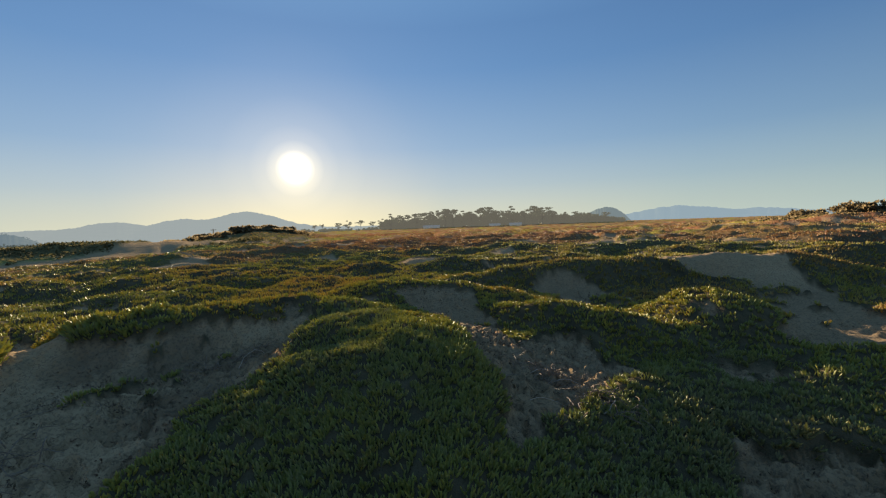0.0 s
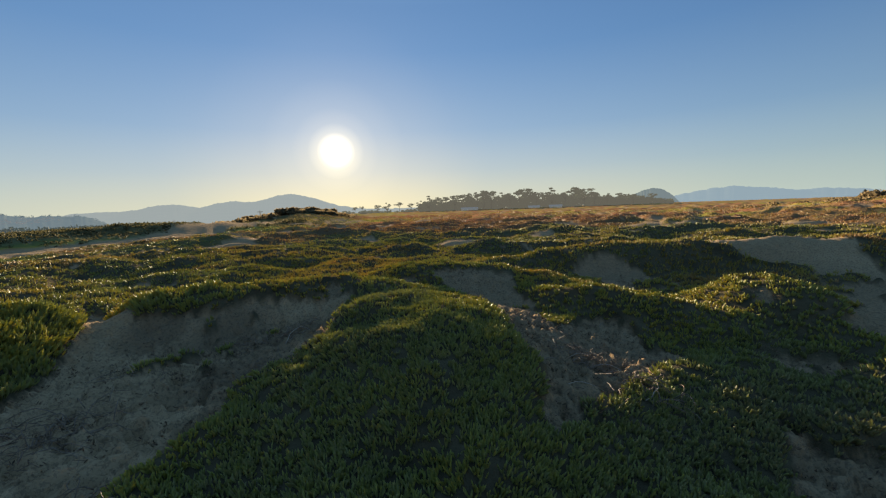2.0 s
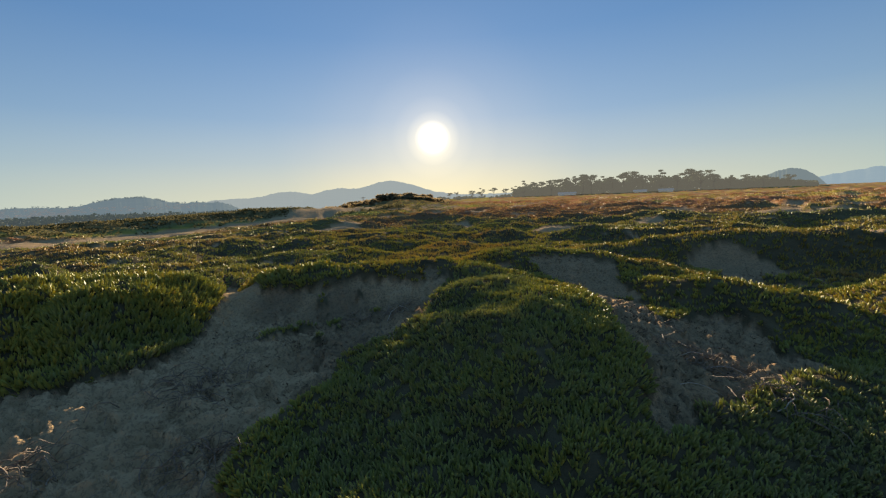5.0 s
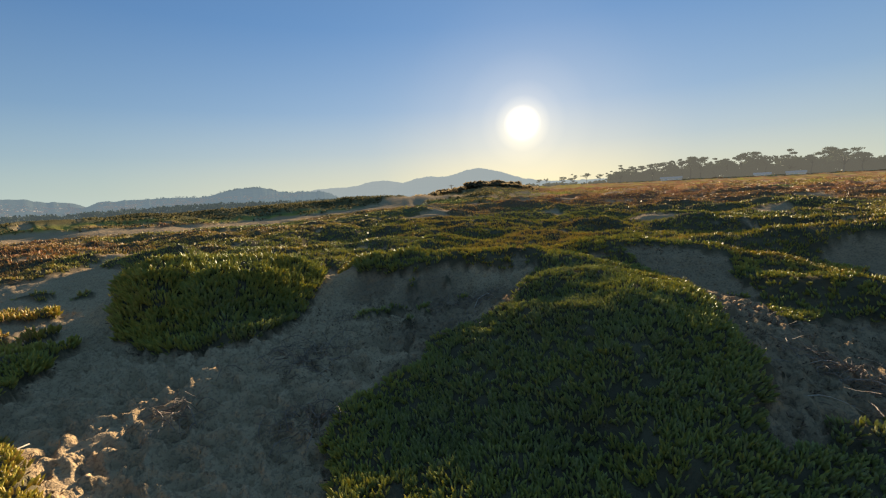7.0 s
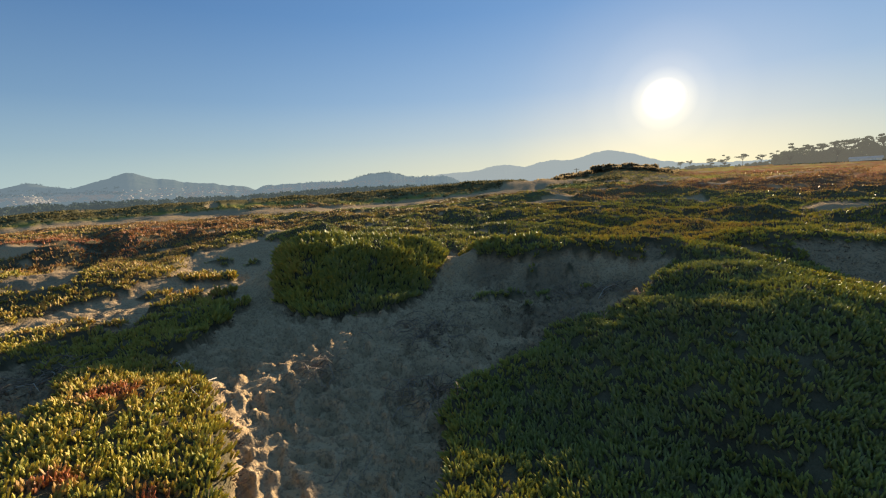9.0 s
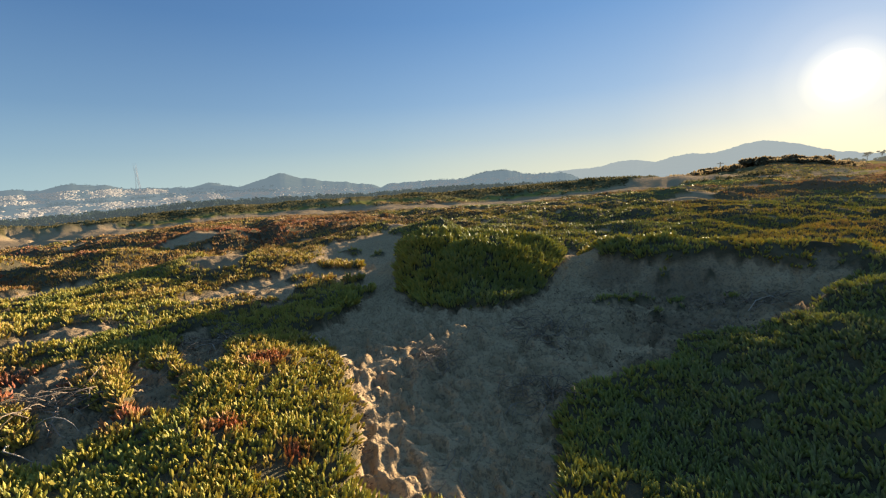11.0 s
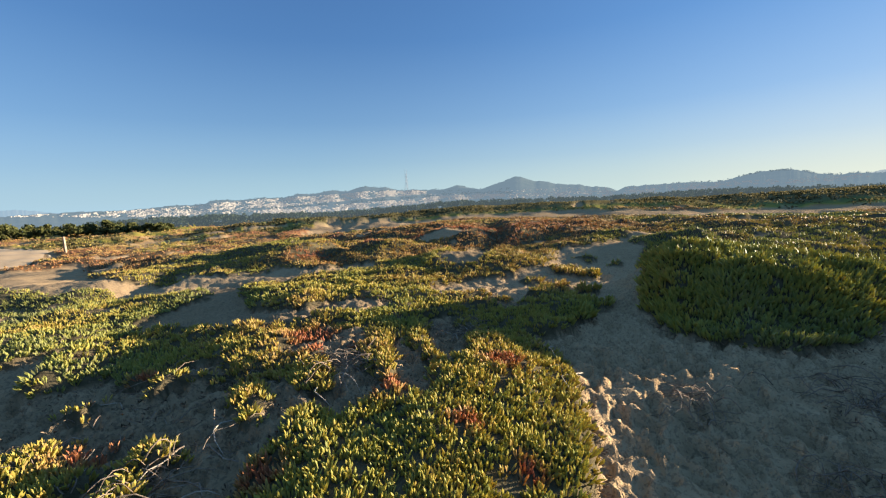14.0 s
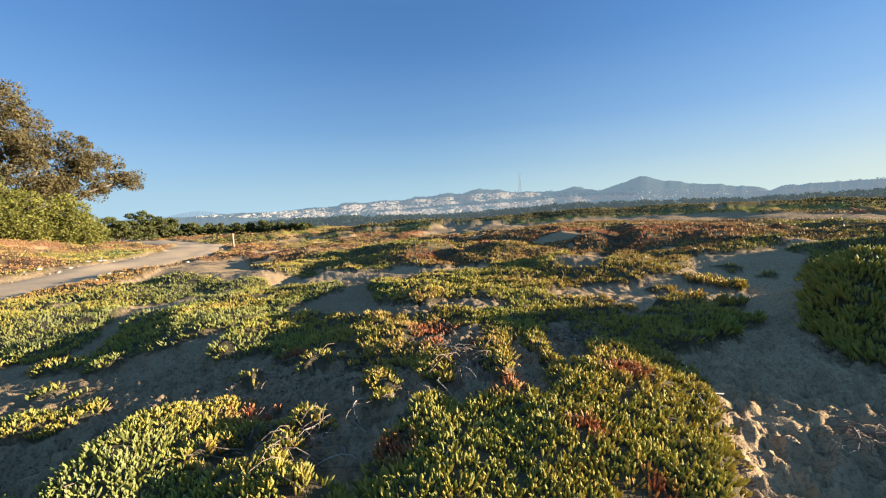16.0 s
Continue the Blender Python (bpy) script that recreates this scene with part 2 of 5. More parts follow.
def foliage_material(name, a, b, trans=0.3, haze_glow=None):
    n = Nodes(name)
    rnd = n.add("ShaderNodeNewGeometry").outputs["Random Per Island"]
    col = n.ramp(n.math("ADD", n.math("MULTIPLY", rnd, 0.6), n.math("MULTIPLY", n.noise(0.5, 3), 0.4)), [(0.2, a), (0.8, b)])
    return n.finish(col, 0.75, None, (trans, col), 0.05, haze_glow)


# glow colours that stand in for haze on far trees and buildings
HAZE_GLOW_SUN = (0.62, 0.60, 0.52)
HAZE_GLOW_BLUE = (0.34, 0.47, 0.60)
M_LEAF = leaf_material()
M_GROUND = ground_material()
M_TWIG = plain_material("dry stem", (0.10, 0.065, 0.045), (0.30, 0.23, 0.17), 40.0)
M_DEAD = foliage_material("shrivelled leaf", (0.09, 0.06, 0.045), (0.30, 0.20, 0.13), 0.25)
M_BARK = plain_material("grey bark", (0.07, 0.055, 0.04), (0.20, 0.165, 0.13), 8.0)
# hazy look of the cypress belt, put in as a faint emission
M_FARTREE = foliage_material("cypress foliage", (0.018, 0.03, 0.014), (0.05, 0.065, 0.03), 0.2, (0.17, HAZE_GLOW_SUN, 0.36))
M_FARBARK = plain_material("cypress bark", (0.04, 0.03, 0.025), (0.09, 0.075, 0.06), 2.0, haze_glow=(0.13, HAZE_GLOW_SUN, 0.38))
M_SCRUB = foliage_material("scrub foliage", (0.12, 0.09, 0.05), (0.24, 0.175, 0.095), 0.7)
M_CREST = foliage_material("crest scrub foliage", (0.06, 0.055, 0.026), (0.15, 0.125, 0.055), 0.3)
M_GUM = foliage_material("gum tree foliage", (0.075, 0.064, 0.03), (0.21, 0.16, 0.075), 0.4)
M_BUSH = foliage_material("wattle foliage", (0.09, 0.10, 0.025), (0.26, 0.235, 0.06), 0.35)
M_ROAD = plain_material("packed sandy trail", (0.38, 0.265, 0.16), (0.49, 0.35, 0.215), 1.5, 0.95, 0.3, 0.01)
M_STONE = plain_material("pale stone", (0.26, 0.21, 0.16), (0.42, 0.36, 0.29), 9.0)
M_POST = plain_material("weathered post wood", (0.20, 0.15, 0.11), (0.36, 0.29, 0.22), 12.0)

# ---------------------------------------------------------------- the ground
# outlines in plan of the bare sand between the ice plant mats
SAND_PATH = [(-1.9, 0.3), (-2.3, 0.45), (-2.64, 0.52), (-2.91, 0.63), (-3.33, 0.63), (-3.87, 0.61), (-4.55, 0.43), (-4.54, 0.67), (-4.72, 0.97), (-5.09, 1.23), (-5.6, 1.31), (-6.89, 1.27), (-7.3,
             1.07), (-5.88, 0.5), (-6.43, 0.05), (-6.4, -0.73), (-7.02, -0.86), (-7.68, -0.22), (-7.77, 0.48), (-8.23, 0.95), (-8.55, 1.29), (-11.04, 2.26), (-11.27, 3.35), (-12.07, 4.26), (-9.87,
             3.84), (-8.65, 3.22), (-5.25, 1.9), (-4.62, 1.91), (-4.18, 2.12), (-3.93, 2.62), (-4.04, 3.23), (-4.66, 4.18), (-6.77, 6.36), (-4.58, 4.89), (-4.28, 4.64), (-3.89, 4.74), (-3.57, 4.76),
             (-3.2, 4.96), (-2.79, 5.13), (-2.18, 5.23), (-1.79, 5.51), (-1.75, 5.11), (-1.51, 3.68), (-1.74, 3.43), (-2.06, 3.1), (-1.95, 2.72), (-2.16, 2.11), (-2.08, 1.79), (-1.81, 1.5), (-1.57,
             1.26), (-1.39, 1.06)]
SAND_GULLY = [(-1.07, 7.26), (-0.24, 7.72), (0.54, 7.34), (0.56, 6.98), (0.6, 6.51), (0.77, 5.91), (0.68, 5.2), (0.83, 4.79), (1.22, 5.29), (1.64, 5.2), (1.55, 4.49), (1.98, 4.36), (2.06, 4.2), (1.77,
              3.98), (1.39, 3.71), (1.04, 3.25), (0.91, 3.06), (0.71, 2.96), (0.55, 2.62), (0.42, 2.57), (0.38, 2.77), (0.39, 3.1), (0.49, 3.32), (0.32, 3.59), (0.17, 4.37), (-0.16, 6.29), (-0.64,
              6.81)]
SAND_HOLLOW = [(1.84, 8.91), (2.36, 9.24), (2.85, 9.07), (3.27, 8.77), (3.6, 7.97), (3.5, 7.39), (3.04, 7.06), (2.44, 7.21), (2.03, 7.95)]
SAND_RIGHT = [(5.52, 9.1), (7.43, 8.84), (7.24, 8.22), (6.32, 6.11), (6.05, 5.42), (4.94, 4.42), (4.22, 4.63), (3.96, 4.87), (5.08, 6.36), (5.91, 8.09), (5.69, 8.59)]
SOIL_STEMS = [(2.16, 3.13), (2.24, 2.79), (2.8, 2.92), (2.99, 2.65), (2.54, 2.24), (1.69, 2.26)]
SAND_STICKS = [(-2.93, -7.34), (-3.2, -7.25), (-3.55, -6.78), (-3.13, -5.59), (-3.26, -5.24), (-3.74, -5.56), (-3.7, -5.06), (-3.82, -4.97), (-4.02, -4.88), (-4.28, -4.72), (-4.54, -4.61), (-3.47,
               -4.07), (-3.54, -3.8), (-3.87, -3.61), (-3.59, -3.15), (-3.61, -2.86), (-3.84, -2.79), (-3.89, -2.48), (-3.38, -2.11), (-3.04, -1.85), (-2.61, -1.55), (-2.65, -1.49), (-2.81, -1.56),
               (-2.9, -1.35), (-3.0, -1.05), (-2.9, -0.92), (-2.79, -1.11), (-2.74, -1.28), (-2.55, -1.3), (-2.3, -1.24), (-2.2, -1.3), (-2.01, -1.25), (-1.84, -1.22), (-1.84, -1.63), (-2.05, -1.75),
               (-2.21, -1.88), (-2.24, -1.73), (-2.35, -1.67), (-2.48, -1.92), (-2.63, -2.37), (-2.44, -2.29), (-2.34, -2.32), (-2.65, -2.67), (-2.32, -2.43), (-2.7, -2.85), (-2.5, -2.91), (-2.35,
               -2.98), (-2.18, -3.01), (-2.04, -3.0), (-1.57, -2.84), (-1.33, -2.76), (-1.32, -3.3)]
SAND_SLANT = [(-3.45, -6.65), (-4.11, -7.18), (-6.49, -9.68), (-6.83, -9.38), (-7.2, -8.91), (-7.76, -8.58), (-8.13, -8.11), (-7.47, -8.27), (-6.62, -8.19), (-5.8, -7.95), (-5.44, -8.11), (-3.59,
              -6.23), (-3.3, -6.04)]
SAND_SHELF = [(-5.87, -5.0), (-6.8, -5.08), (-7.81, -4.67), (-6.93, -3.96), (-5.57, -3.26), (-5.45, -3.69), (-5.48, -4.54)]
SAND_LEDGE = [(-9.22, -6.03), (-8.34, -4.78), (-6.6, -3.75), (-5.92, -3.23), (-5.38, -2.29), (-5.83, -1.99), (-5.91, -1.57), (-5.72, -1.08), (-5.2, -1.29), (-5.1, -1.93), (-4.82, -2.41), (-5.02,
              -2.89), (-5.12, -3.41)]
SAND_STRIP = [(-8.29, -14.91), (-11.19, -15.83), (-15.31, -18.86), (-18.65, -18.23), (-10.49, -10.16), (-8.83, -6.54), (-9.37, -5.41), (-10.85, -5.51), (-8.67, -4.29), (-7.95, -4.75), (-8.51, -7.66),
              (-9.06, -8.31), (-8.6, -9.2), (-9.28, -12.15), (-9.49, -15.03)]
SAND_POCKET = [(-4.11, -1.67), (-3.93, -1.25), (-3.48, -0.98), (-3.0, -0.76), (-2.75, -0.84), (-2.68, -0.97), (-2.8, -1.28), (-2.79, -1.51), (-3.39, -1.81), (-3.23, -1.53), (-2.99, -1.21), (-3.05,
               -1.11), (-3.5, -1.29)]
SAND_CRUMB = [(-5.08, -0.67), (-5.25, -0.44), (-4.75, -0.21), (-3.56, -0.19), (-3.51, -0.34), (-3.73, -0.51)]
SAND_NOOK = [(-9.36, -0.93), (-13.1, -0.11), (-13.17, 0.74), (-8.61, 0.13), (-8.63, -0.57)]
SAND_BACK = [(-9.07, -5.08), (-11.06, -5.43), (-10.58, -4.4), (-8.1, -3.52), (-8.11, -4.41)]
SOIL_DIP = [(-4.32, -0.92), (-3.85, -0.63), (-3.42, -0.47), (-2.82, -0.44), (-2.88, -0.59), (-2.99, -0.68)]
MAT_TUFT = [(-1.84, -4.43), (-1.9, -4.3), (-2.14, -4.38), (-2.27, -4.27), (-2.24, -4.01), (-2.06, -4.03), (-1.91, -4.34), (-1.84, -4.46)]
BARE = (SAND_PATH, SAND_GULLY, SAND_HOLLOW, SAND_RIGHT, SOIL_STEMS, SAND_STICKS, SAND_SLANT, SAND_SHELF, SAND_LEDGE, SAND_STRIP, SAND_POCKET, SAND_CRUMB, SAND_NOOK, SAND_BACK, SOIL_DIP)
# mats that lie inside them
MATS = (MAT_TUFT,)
# small tufts that stand in the bare sand: x, y, radius
TUFTS = [(4.6, 7.2, 0.4), (3.0, 7.5, 0.3), (5.7, 8.3, 0.35), (5.2, 7.0, 0.3), (6.1, 7.6, 0.32), (-5.75, 1.45, 0.25), (-2.72, -5.3, 0.12), (-2.15, -4.5, 0.22), (-2.35, -4.25, 0.2), (-2.72, -4.84, 0.1), (-3.3, -6.3, 0.3), (-1.5, -5.4, 0.3), (0.5, 5.75, 0.12), (-7.5, 0.95, 0.2), (-8.3, 1.6, 0.25), (-7.2, 1.35, 0.15), (-6.5, 1.6, 0.14), (-7.9, 2.0, 0.2), (-9.4, 2.3, 0.25), (-8.9, 2.9, 0.15)]
# hummocks: x, y, half length, half width, turn, height, steepness
MOUNDS = [(-0.55, 3.9, 1.5, 1.7, 0, 0.51, 1.4), (-2.9, 5.45, 2.2, 0.68, 20, 0.43, 1.5), (-4.5, 5.3, 0.7, 0.5, 0, 0.10, 1.4), (-5.8, 3.25, 1.40, 1.15, 34, 0.57, 2.1), (1.75, 5.75, 1.35, 0.5, -40, 0.27, 1.6),
          (3.75, 5.75, 0.75, 0.85, -20, 0.36, 1.6), (1.75, 3.45, 0.95, 0.7, -20, 0.10, 1.6), (4.2, 9.7, 3.6, 0.9, 0, 0.56, 1.6), (-0.7, 7.6, 2.0, 0.8, 0, 0.38, 1.4), (8.4, 9.0, 1.5, 1.0, 0, 0.40, 1.6),
          (-2.9, -0.8, 1.5, 1.3, 0, 0.17, 1.8), (-9.2, 0.3, 1.8, 1.2, 60, 0.27, 1.4), (-5.2, -2.0, 1.6, 1.2, 0, 0.14, 1.4), (-1.8, -2.9, 0.7, 0.5, 30, 0.12, 1.4), (-4.4, -5.2, 1.4, 0.7, 60, 0.16, 1.6), (-4.2, 6.4, 1.4, 0.7, 0, 0.18, 1.4), (-10.2, 4.7, 2.0, 1.3, 25, 0.20, 1.3)]
TRAIL = [(9.0, -13.6), (3.0, -15.6), (-3.0, -16.6), (-7.98, -18.0), (-9.9, -18.7), (-12.9, -20.4), (-16.9, -22.9), (-21.4, -26.2), (-27.5, -32.0), (-34.0, -43.0),
         (-42.0, -62.0), (-52.0, -85.0)]
BRANCH = [(-27.0, -31.5), (-33.0, -31.8), (-38.9, -30.6), (-43.5, -26.8), (-47.0, -20.0)]
TRACK = [(-40.0, -12.0), (-40.0, 0.5), (-39.5, 6.0), (-37.0, 12.0), (-34.0, 18.0), (-30.0, 25.0), (-27.0, 32.0), (-30.0, 50.0)]


def bearing(x, y):
    return np.degrees(np.arctan2(x, y))


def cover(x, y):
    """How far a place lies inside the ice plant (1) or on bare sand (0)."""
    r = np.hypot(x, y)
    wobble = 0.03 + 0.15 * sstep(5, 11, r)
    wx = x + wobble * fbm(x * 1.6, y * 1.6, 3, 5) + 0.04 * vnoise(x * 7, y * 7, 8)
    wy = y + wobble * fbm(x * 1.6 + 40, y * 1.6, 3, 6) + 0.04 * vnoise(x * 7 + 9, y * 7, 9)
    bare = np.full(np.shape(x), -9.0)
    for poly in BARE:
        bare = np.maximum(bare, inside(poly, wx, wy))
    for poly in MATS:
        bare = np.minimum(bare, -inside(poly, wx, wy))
    for tx, ty, tr in TUFTS:
        bare = np.minimum(bare, np.hypot(wx - tx, wy - ty) - tr)
    # sprigs that keep a hold in the bare soil
    sprig = np.exp(-((x - 4.5) ** 2 + (y - 7.2) ** 2) / 9) + np.exp(-((x + 8.2) ** 2 + (y - 1.6) ** 2) / 2.5) + np.exp(-((x + 3.0) ** 2 + (y - 4.1) ** 2) / 1.2) + np.exp(-((x + 2.9) ** 2 + (y + 2.3) ** 2) / 2)
    bare = np.minimum(bare, (0.42 - vnoise(x / 0.22, y / 0.22, 77) + 1.2 * (1 - np.clip(sprig, 0, 1))) * 0.5)
    # patches further off, and small gaps in the mats
    gap = fbm(x / 3.1, y / 3.1, 4, 21) - 0.30 - 0.7 * sstep(12, 7, r)
    gap2 = fbm(x / 0.7, y / 0.7, 3, 31) - 0.50 + 0.42 * np.exp(-((x - 2.6) ** 2 + (y - 4.3) ** 2) / 6.0) - 0.6 * np.exp(-((x + 5.6) ** 2 + (y - 3.5) ** 2) / 3.0) - 0.5 * np.exp(-((x + 0.8) ** 2 + (y - 3.0) ** 2) / 6.0)
    az = bearing(x, y)
    gap = gap - 0.9 * sstep(44, 48, r) * sstep(-100, -90, az) * sstep(-25, -35, az)
    bare = np.maximum(bare, np.maximum(gap * 1.6, gap2 * 0.5))
    bare = np.maximum(bare, (2.1 + 0.6 * vnoise(x / 2, y / 2, 3)) - along(TRAIL, wx, wy))
    bare = np.maximum(bare, (1.3 + 0.5 * vnoise(x / 2, y / 2, 7)) - along(BRANCH, wx, wy))
    bare = np.maximum(bare, (4.3 + 1.8 * vnoise(x / 5, y / 5, 4)) - along(TRACK, x, y))
    return sstep(0.05, -0.07, bare)


def tone_at(x, y):
    """Leaf colour: 0 green, 0.5 yellow, 1 red."""
    r = np.hypot(x, y)
    az = bearing(x, y)
    broad = fbm(x / 9, y / 9, 3, 51)
    t = 0.34 + 0.26 * fbm(x / 1.3, y / 1.3, 3, 52) + 0.12 * sstep(-45, -70, az) * sstep(3.5, 6, r) + 0.22 * broad * sstep(4, 12, r)
    t = t + 0.20 * sstep(11, 20, r) * sstep(-0.42, 0.15, broad) * sstep(150, 70, r) + 0.16 * fbm(x / 4, y / 4, 3, 57) * sstep(8, 12, r)
    t = t + 0.20 * sstep(18, 30, r) * sstep(-25, -5, az) + 0.08 * sstep(11, 17, r) * sstep(-58, -80, az) * sstep(45, 30, r)
    t = t + (0.0 - t) * 0.97 * sstep(43, 49, r) * sstep(-120, -108, az) * sstep(-24, -30, az)
    # the shaded mounds stay green, greyed here to lift them in the shade
    t = t - 0.18 * np.exp(-((x + 0.6) ** 2 + (y - 2.8) ** 2) / 4.0) - 0.16 * np.exp(-((x - 2.2) ** 2 + (y - 3.2) ** 2) / 3.0) - 0.17 * np.exp(-((x + 5.6) ** 2 + (y - 3.5) ** 2) / 3.5)
    # the sunny mat beside the path is yellower, with sunlight partly tinted in
    t = t + 0.25 * np.exp(-((x + 2.7) ** 2 + (y + 0.6) ** 2) / 4.5)
    t = t + 0.13 * sstep(-45, -30, az) * sstep(5, 8, r) - 0.09 * sstep(-112, -122, az) * sstep(4, 5, r) * sstep(16, 12, r)
    t = np.minimum(t, 0.92 - 0.13 * sstep(5, 9, r) + 0.06 * broad)
    for px, py, pr in ((-2.94, -0.78, 0.17), (-2.12, -1.17, 0.12), (-3.94, -1.43, 0.22), (-2.51, -0.2, 0.09), (-1.91, -2.1, 0.16), (-2.54, -2.38, 0.22), (-3.41, 0.08, 0.14),
                       (-14.5, -3.6, 2.0), (-17.2, 0.6, 2.2), (-9.9, 5.9, 1.3), (-12.6, -5.0, 1.0), (-13.2, 2.4, 0.9), (-21.0, -7.0, 2.0), (-4.35, -1.75, 0.25), (-1.55, -0.5, 0.08), (-2.2, 0.1, 0.08), (-3.6, -3.0, 0.15), (0.98, 3.85, 0.2)):
        t = t + (0.8 if pr < 0.5 else 0.42) * np.exp(-((x - px) ** 2 + (y - py) ** 2) / pr ** 2) * (1 if pr < 0.5 else 0.5 + vnoise(x / 1.2, y / 1.2, 58))
    return np.clip(t, 0.0, 1.0)


def footprints(x, y, cell, seed):
    """Long shallow pits, one to a cell, turned and shifted at random, each with a raised rim."""
    def chance(i, j, k):
        h = np.sin(i * 127.1 + j * 311.7 + (k + seed) * 74.7) * 43758.5453
        return h - np.floor(h)
    i0, j0 = np.floor(x / cell), np.floor(y / cell)
    best = np.full(np.shape(x), 9.0)
    for di in (-1, 0, 1):
        for dj in (-1, 0, 1):
            i, j = i0 + di, j0 + dj
            px, py = (i + chance(i, j, 1)) * cell, (j + chance(i, j, 2)) * cell
            a = chance(i, j, 3) * 3.1416
            u = ((x - px) * np.cos(a) + (y - py) * np.sin(a)) / (cell * (0.45 + 0.25 * chance(i, j, 4)))
            v = ((y - py) * np.cos(a) - (x - px) * np.sin(a)) / (cell * (0.24 + 0.14 * chance(i, j, 5)))
            best = np.minimum(best, np.hypot(u, v))
    return 0.8 * np.exp(-((best - 1.15) / 0.25) ** 2) - 1.3 * sstep(1.05, 0.55, best)


def ground_z(x, y, fine=True):
    r = np.hypot(x, y)
    az = bearing(x, y)
    z = 0.02 * fbm(x / 1.1, y / 1.1, 3, 1) + (0.08 + 0.14 * sstep(8, 16, r)) * fbm(x / 3.4, y / 3.4, 3, 2) * sstep(2, 8, r)
    z = z + 0.28 * fbm(x / 13, y / 13, 3, 3) * sstep(7, 25, r)
    wx, wy = x + 0.8 * vnoise(x / 2.0, y / 2.0, 17), y + 0.8 * vnoise(x / 2.0 + 5, y / 2.0, 18)
    hum = sstep(8.5, 14, r) * sstep(2.0, 6.5, along(TRAIL, x, y)) * (1 - 0.8 * sstep(18, 28, r) * sstep(-105, -92, az) * sstep(-28, -42, az))
    z = z + hum * (0.46 * np.abs(vnoise(wx / 3.2, wy / 2.4, 16)) + 0.16 * np.abs(vnoise(wx / 1.2, wy / 1.0, 19)) - 0.22)
    # towards the trail the land falls, beyond it a bank climbs
    south = np.clip(-y - 2.6, 0, None)
    z = z - 0.62 * (1 - np.exp(-south / 7.5)) * sstep(-60, -100, az)
    z = z - 0.28 * np.exp(-((x - 2.4) ** 2 + (y - 2.4) ** 2) / 4.5)
    z = z - 0.17 * np.exp(-((x + 1.15) ** 2 + (y - 2.2) ** 2) / 1.7)
    z = z - 0.12 * np.exp(-((x + 2.1) ** 2 + (y - 1.1) ** 2) / 0.9) - 0.14 * np.exp(-((x + 8.0) ** 2 + (y - 1.4) ** 2) / 2.5) - 0.12 * np.exp(-((x - 0.85) ** 2 + (y - 3.9) ** 2) / 0.6)
    for mx, my, a, b, turn, h, steep in MOUNDS:
        c, s = math.cos(rad(turn)), math.sin(rad(turn))
        u, v = ((x - mx) * c + (y - my) * s) / a, ((y - my) * c - (x - mx) * s) / b
        z = z + h * np.exp(-(u * u + v * v) ** steep)
    cov = cover(x, y)
    pillow = 0.075 + 0.075 * fbm(x / 0.42, y / 0.42, 2, 12) + 0.07 * fbm(x / 1.7, y / 1.7, 2, 13)
    bushy = np.exp(-((x + 5.8) ** 2 + (y - 3.25) ** 2) / 1.8)
    z = z + cov * (pillow + 0.10 * sstep(10, 30, r) + 0.16 * bushy * fbm(x / 0.38, y / 0.38, 2, 49))
    z = z - 0.55 * sstep(14, 36, r) * sstep(-30, -55, az) * sstep(-175, -150, az)
    # dune crest behind the sandy track
    ridge = sstep(-20, -34, az) * sstep(-128, -112, az)
    rr = r - 4 * fbm(az / 9, az * 0 + 3.3, 2, 14)
    z = z + ridge * (0.72 + 0.25 * sstep(-62, -48, az) + 0.15 * sstep(-82, -90, az)) * np.exp(-((rr - 54) / 7.5) ** 2) * (1 + 0.25 * fbm(x / 6, y / 6, 3, 15))
    # scrub dune towards the sun, rise on the far side
    z = z + 1.7 * np.exp(-((az + 23.5) / 4.5) ** 2) * np.exp(-((r - 95) / 25) ** 2)
    z = z + 0.8 * sstep(28, 42, az) * np.exp(-((r - 62) / 20) ** 2) * sstep(80, 60, az)
    # bank behind the trail
    bank = np.clip(along(TRAIL, x, y) - 2.0, 0, None) * (-y * 0.85 + x * 0.5 > 13.5) * sstep(-138, -152, az) * sstep(-200, -160, az)
    z = z + sstep(0.5, 24, bank) * 3.0 * sstep(14, 26, r)
    z = z + 0.09 * np.clip(0.5 * x - 0.87 * y - 10.5, 0, 7.5) * sstep(-105, -125, az) * sstep(50, 38, r)
    # the plateau ends; the valley lies below it
    edge = 78 + 420 * sstep(-32, -14, az) * sstep(120, 60, az)
    z = z - 46 * sstep(edge, edge * 3.2, r)
    z = z - 0.6 * sstep(60, 160, r)
    if fine:
        # trodden sand: overlapping footprints with thrown-up rims
        near = (1 - cov) * (0.45 + 0.55 * sstep(7.5, 4.5, r)) * sstep(20, 12, r)
        fx, fy = x + 0.05 * vnoise(x / 0.15, y / 0.15, 45), y + 0.05 * vnoise(x / 0.15, y / 0.15, 46)
        tread = 0.95 * footprints(fx, fy, 0.23, 3) + 0.75 * footprints(fx, fy, 0.14, 11)
        z = z + near * sstep(6, 4, r) * sstep(0.1, -0.3, inside(SAND_PATH, x, y)) * (0.022 * fbm(x / 0.12, y / 0.12, 2, 47) + 0.012 * np.abs(vnoise(x / 0.055, y / 0.055, 48)))
        z = z + near * ((0.024 + 0.012 * sstep(2.3, 3.2, r) + 0.004 * sstep(-2.95, -2.4, x + 0.35 * y - 0.5)) * tread + 0.009 * fbm(x / 0.11, y / 0.11, 2, 41) + 0.003 * vnoise(x / 0.05, y / 0.05, 43))
    return z


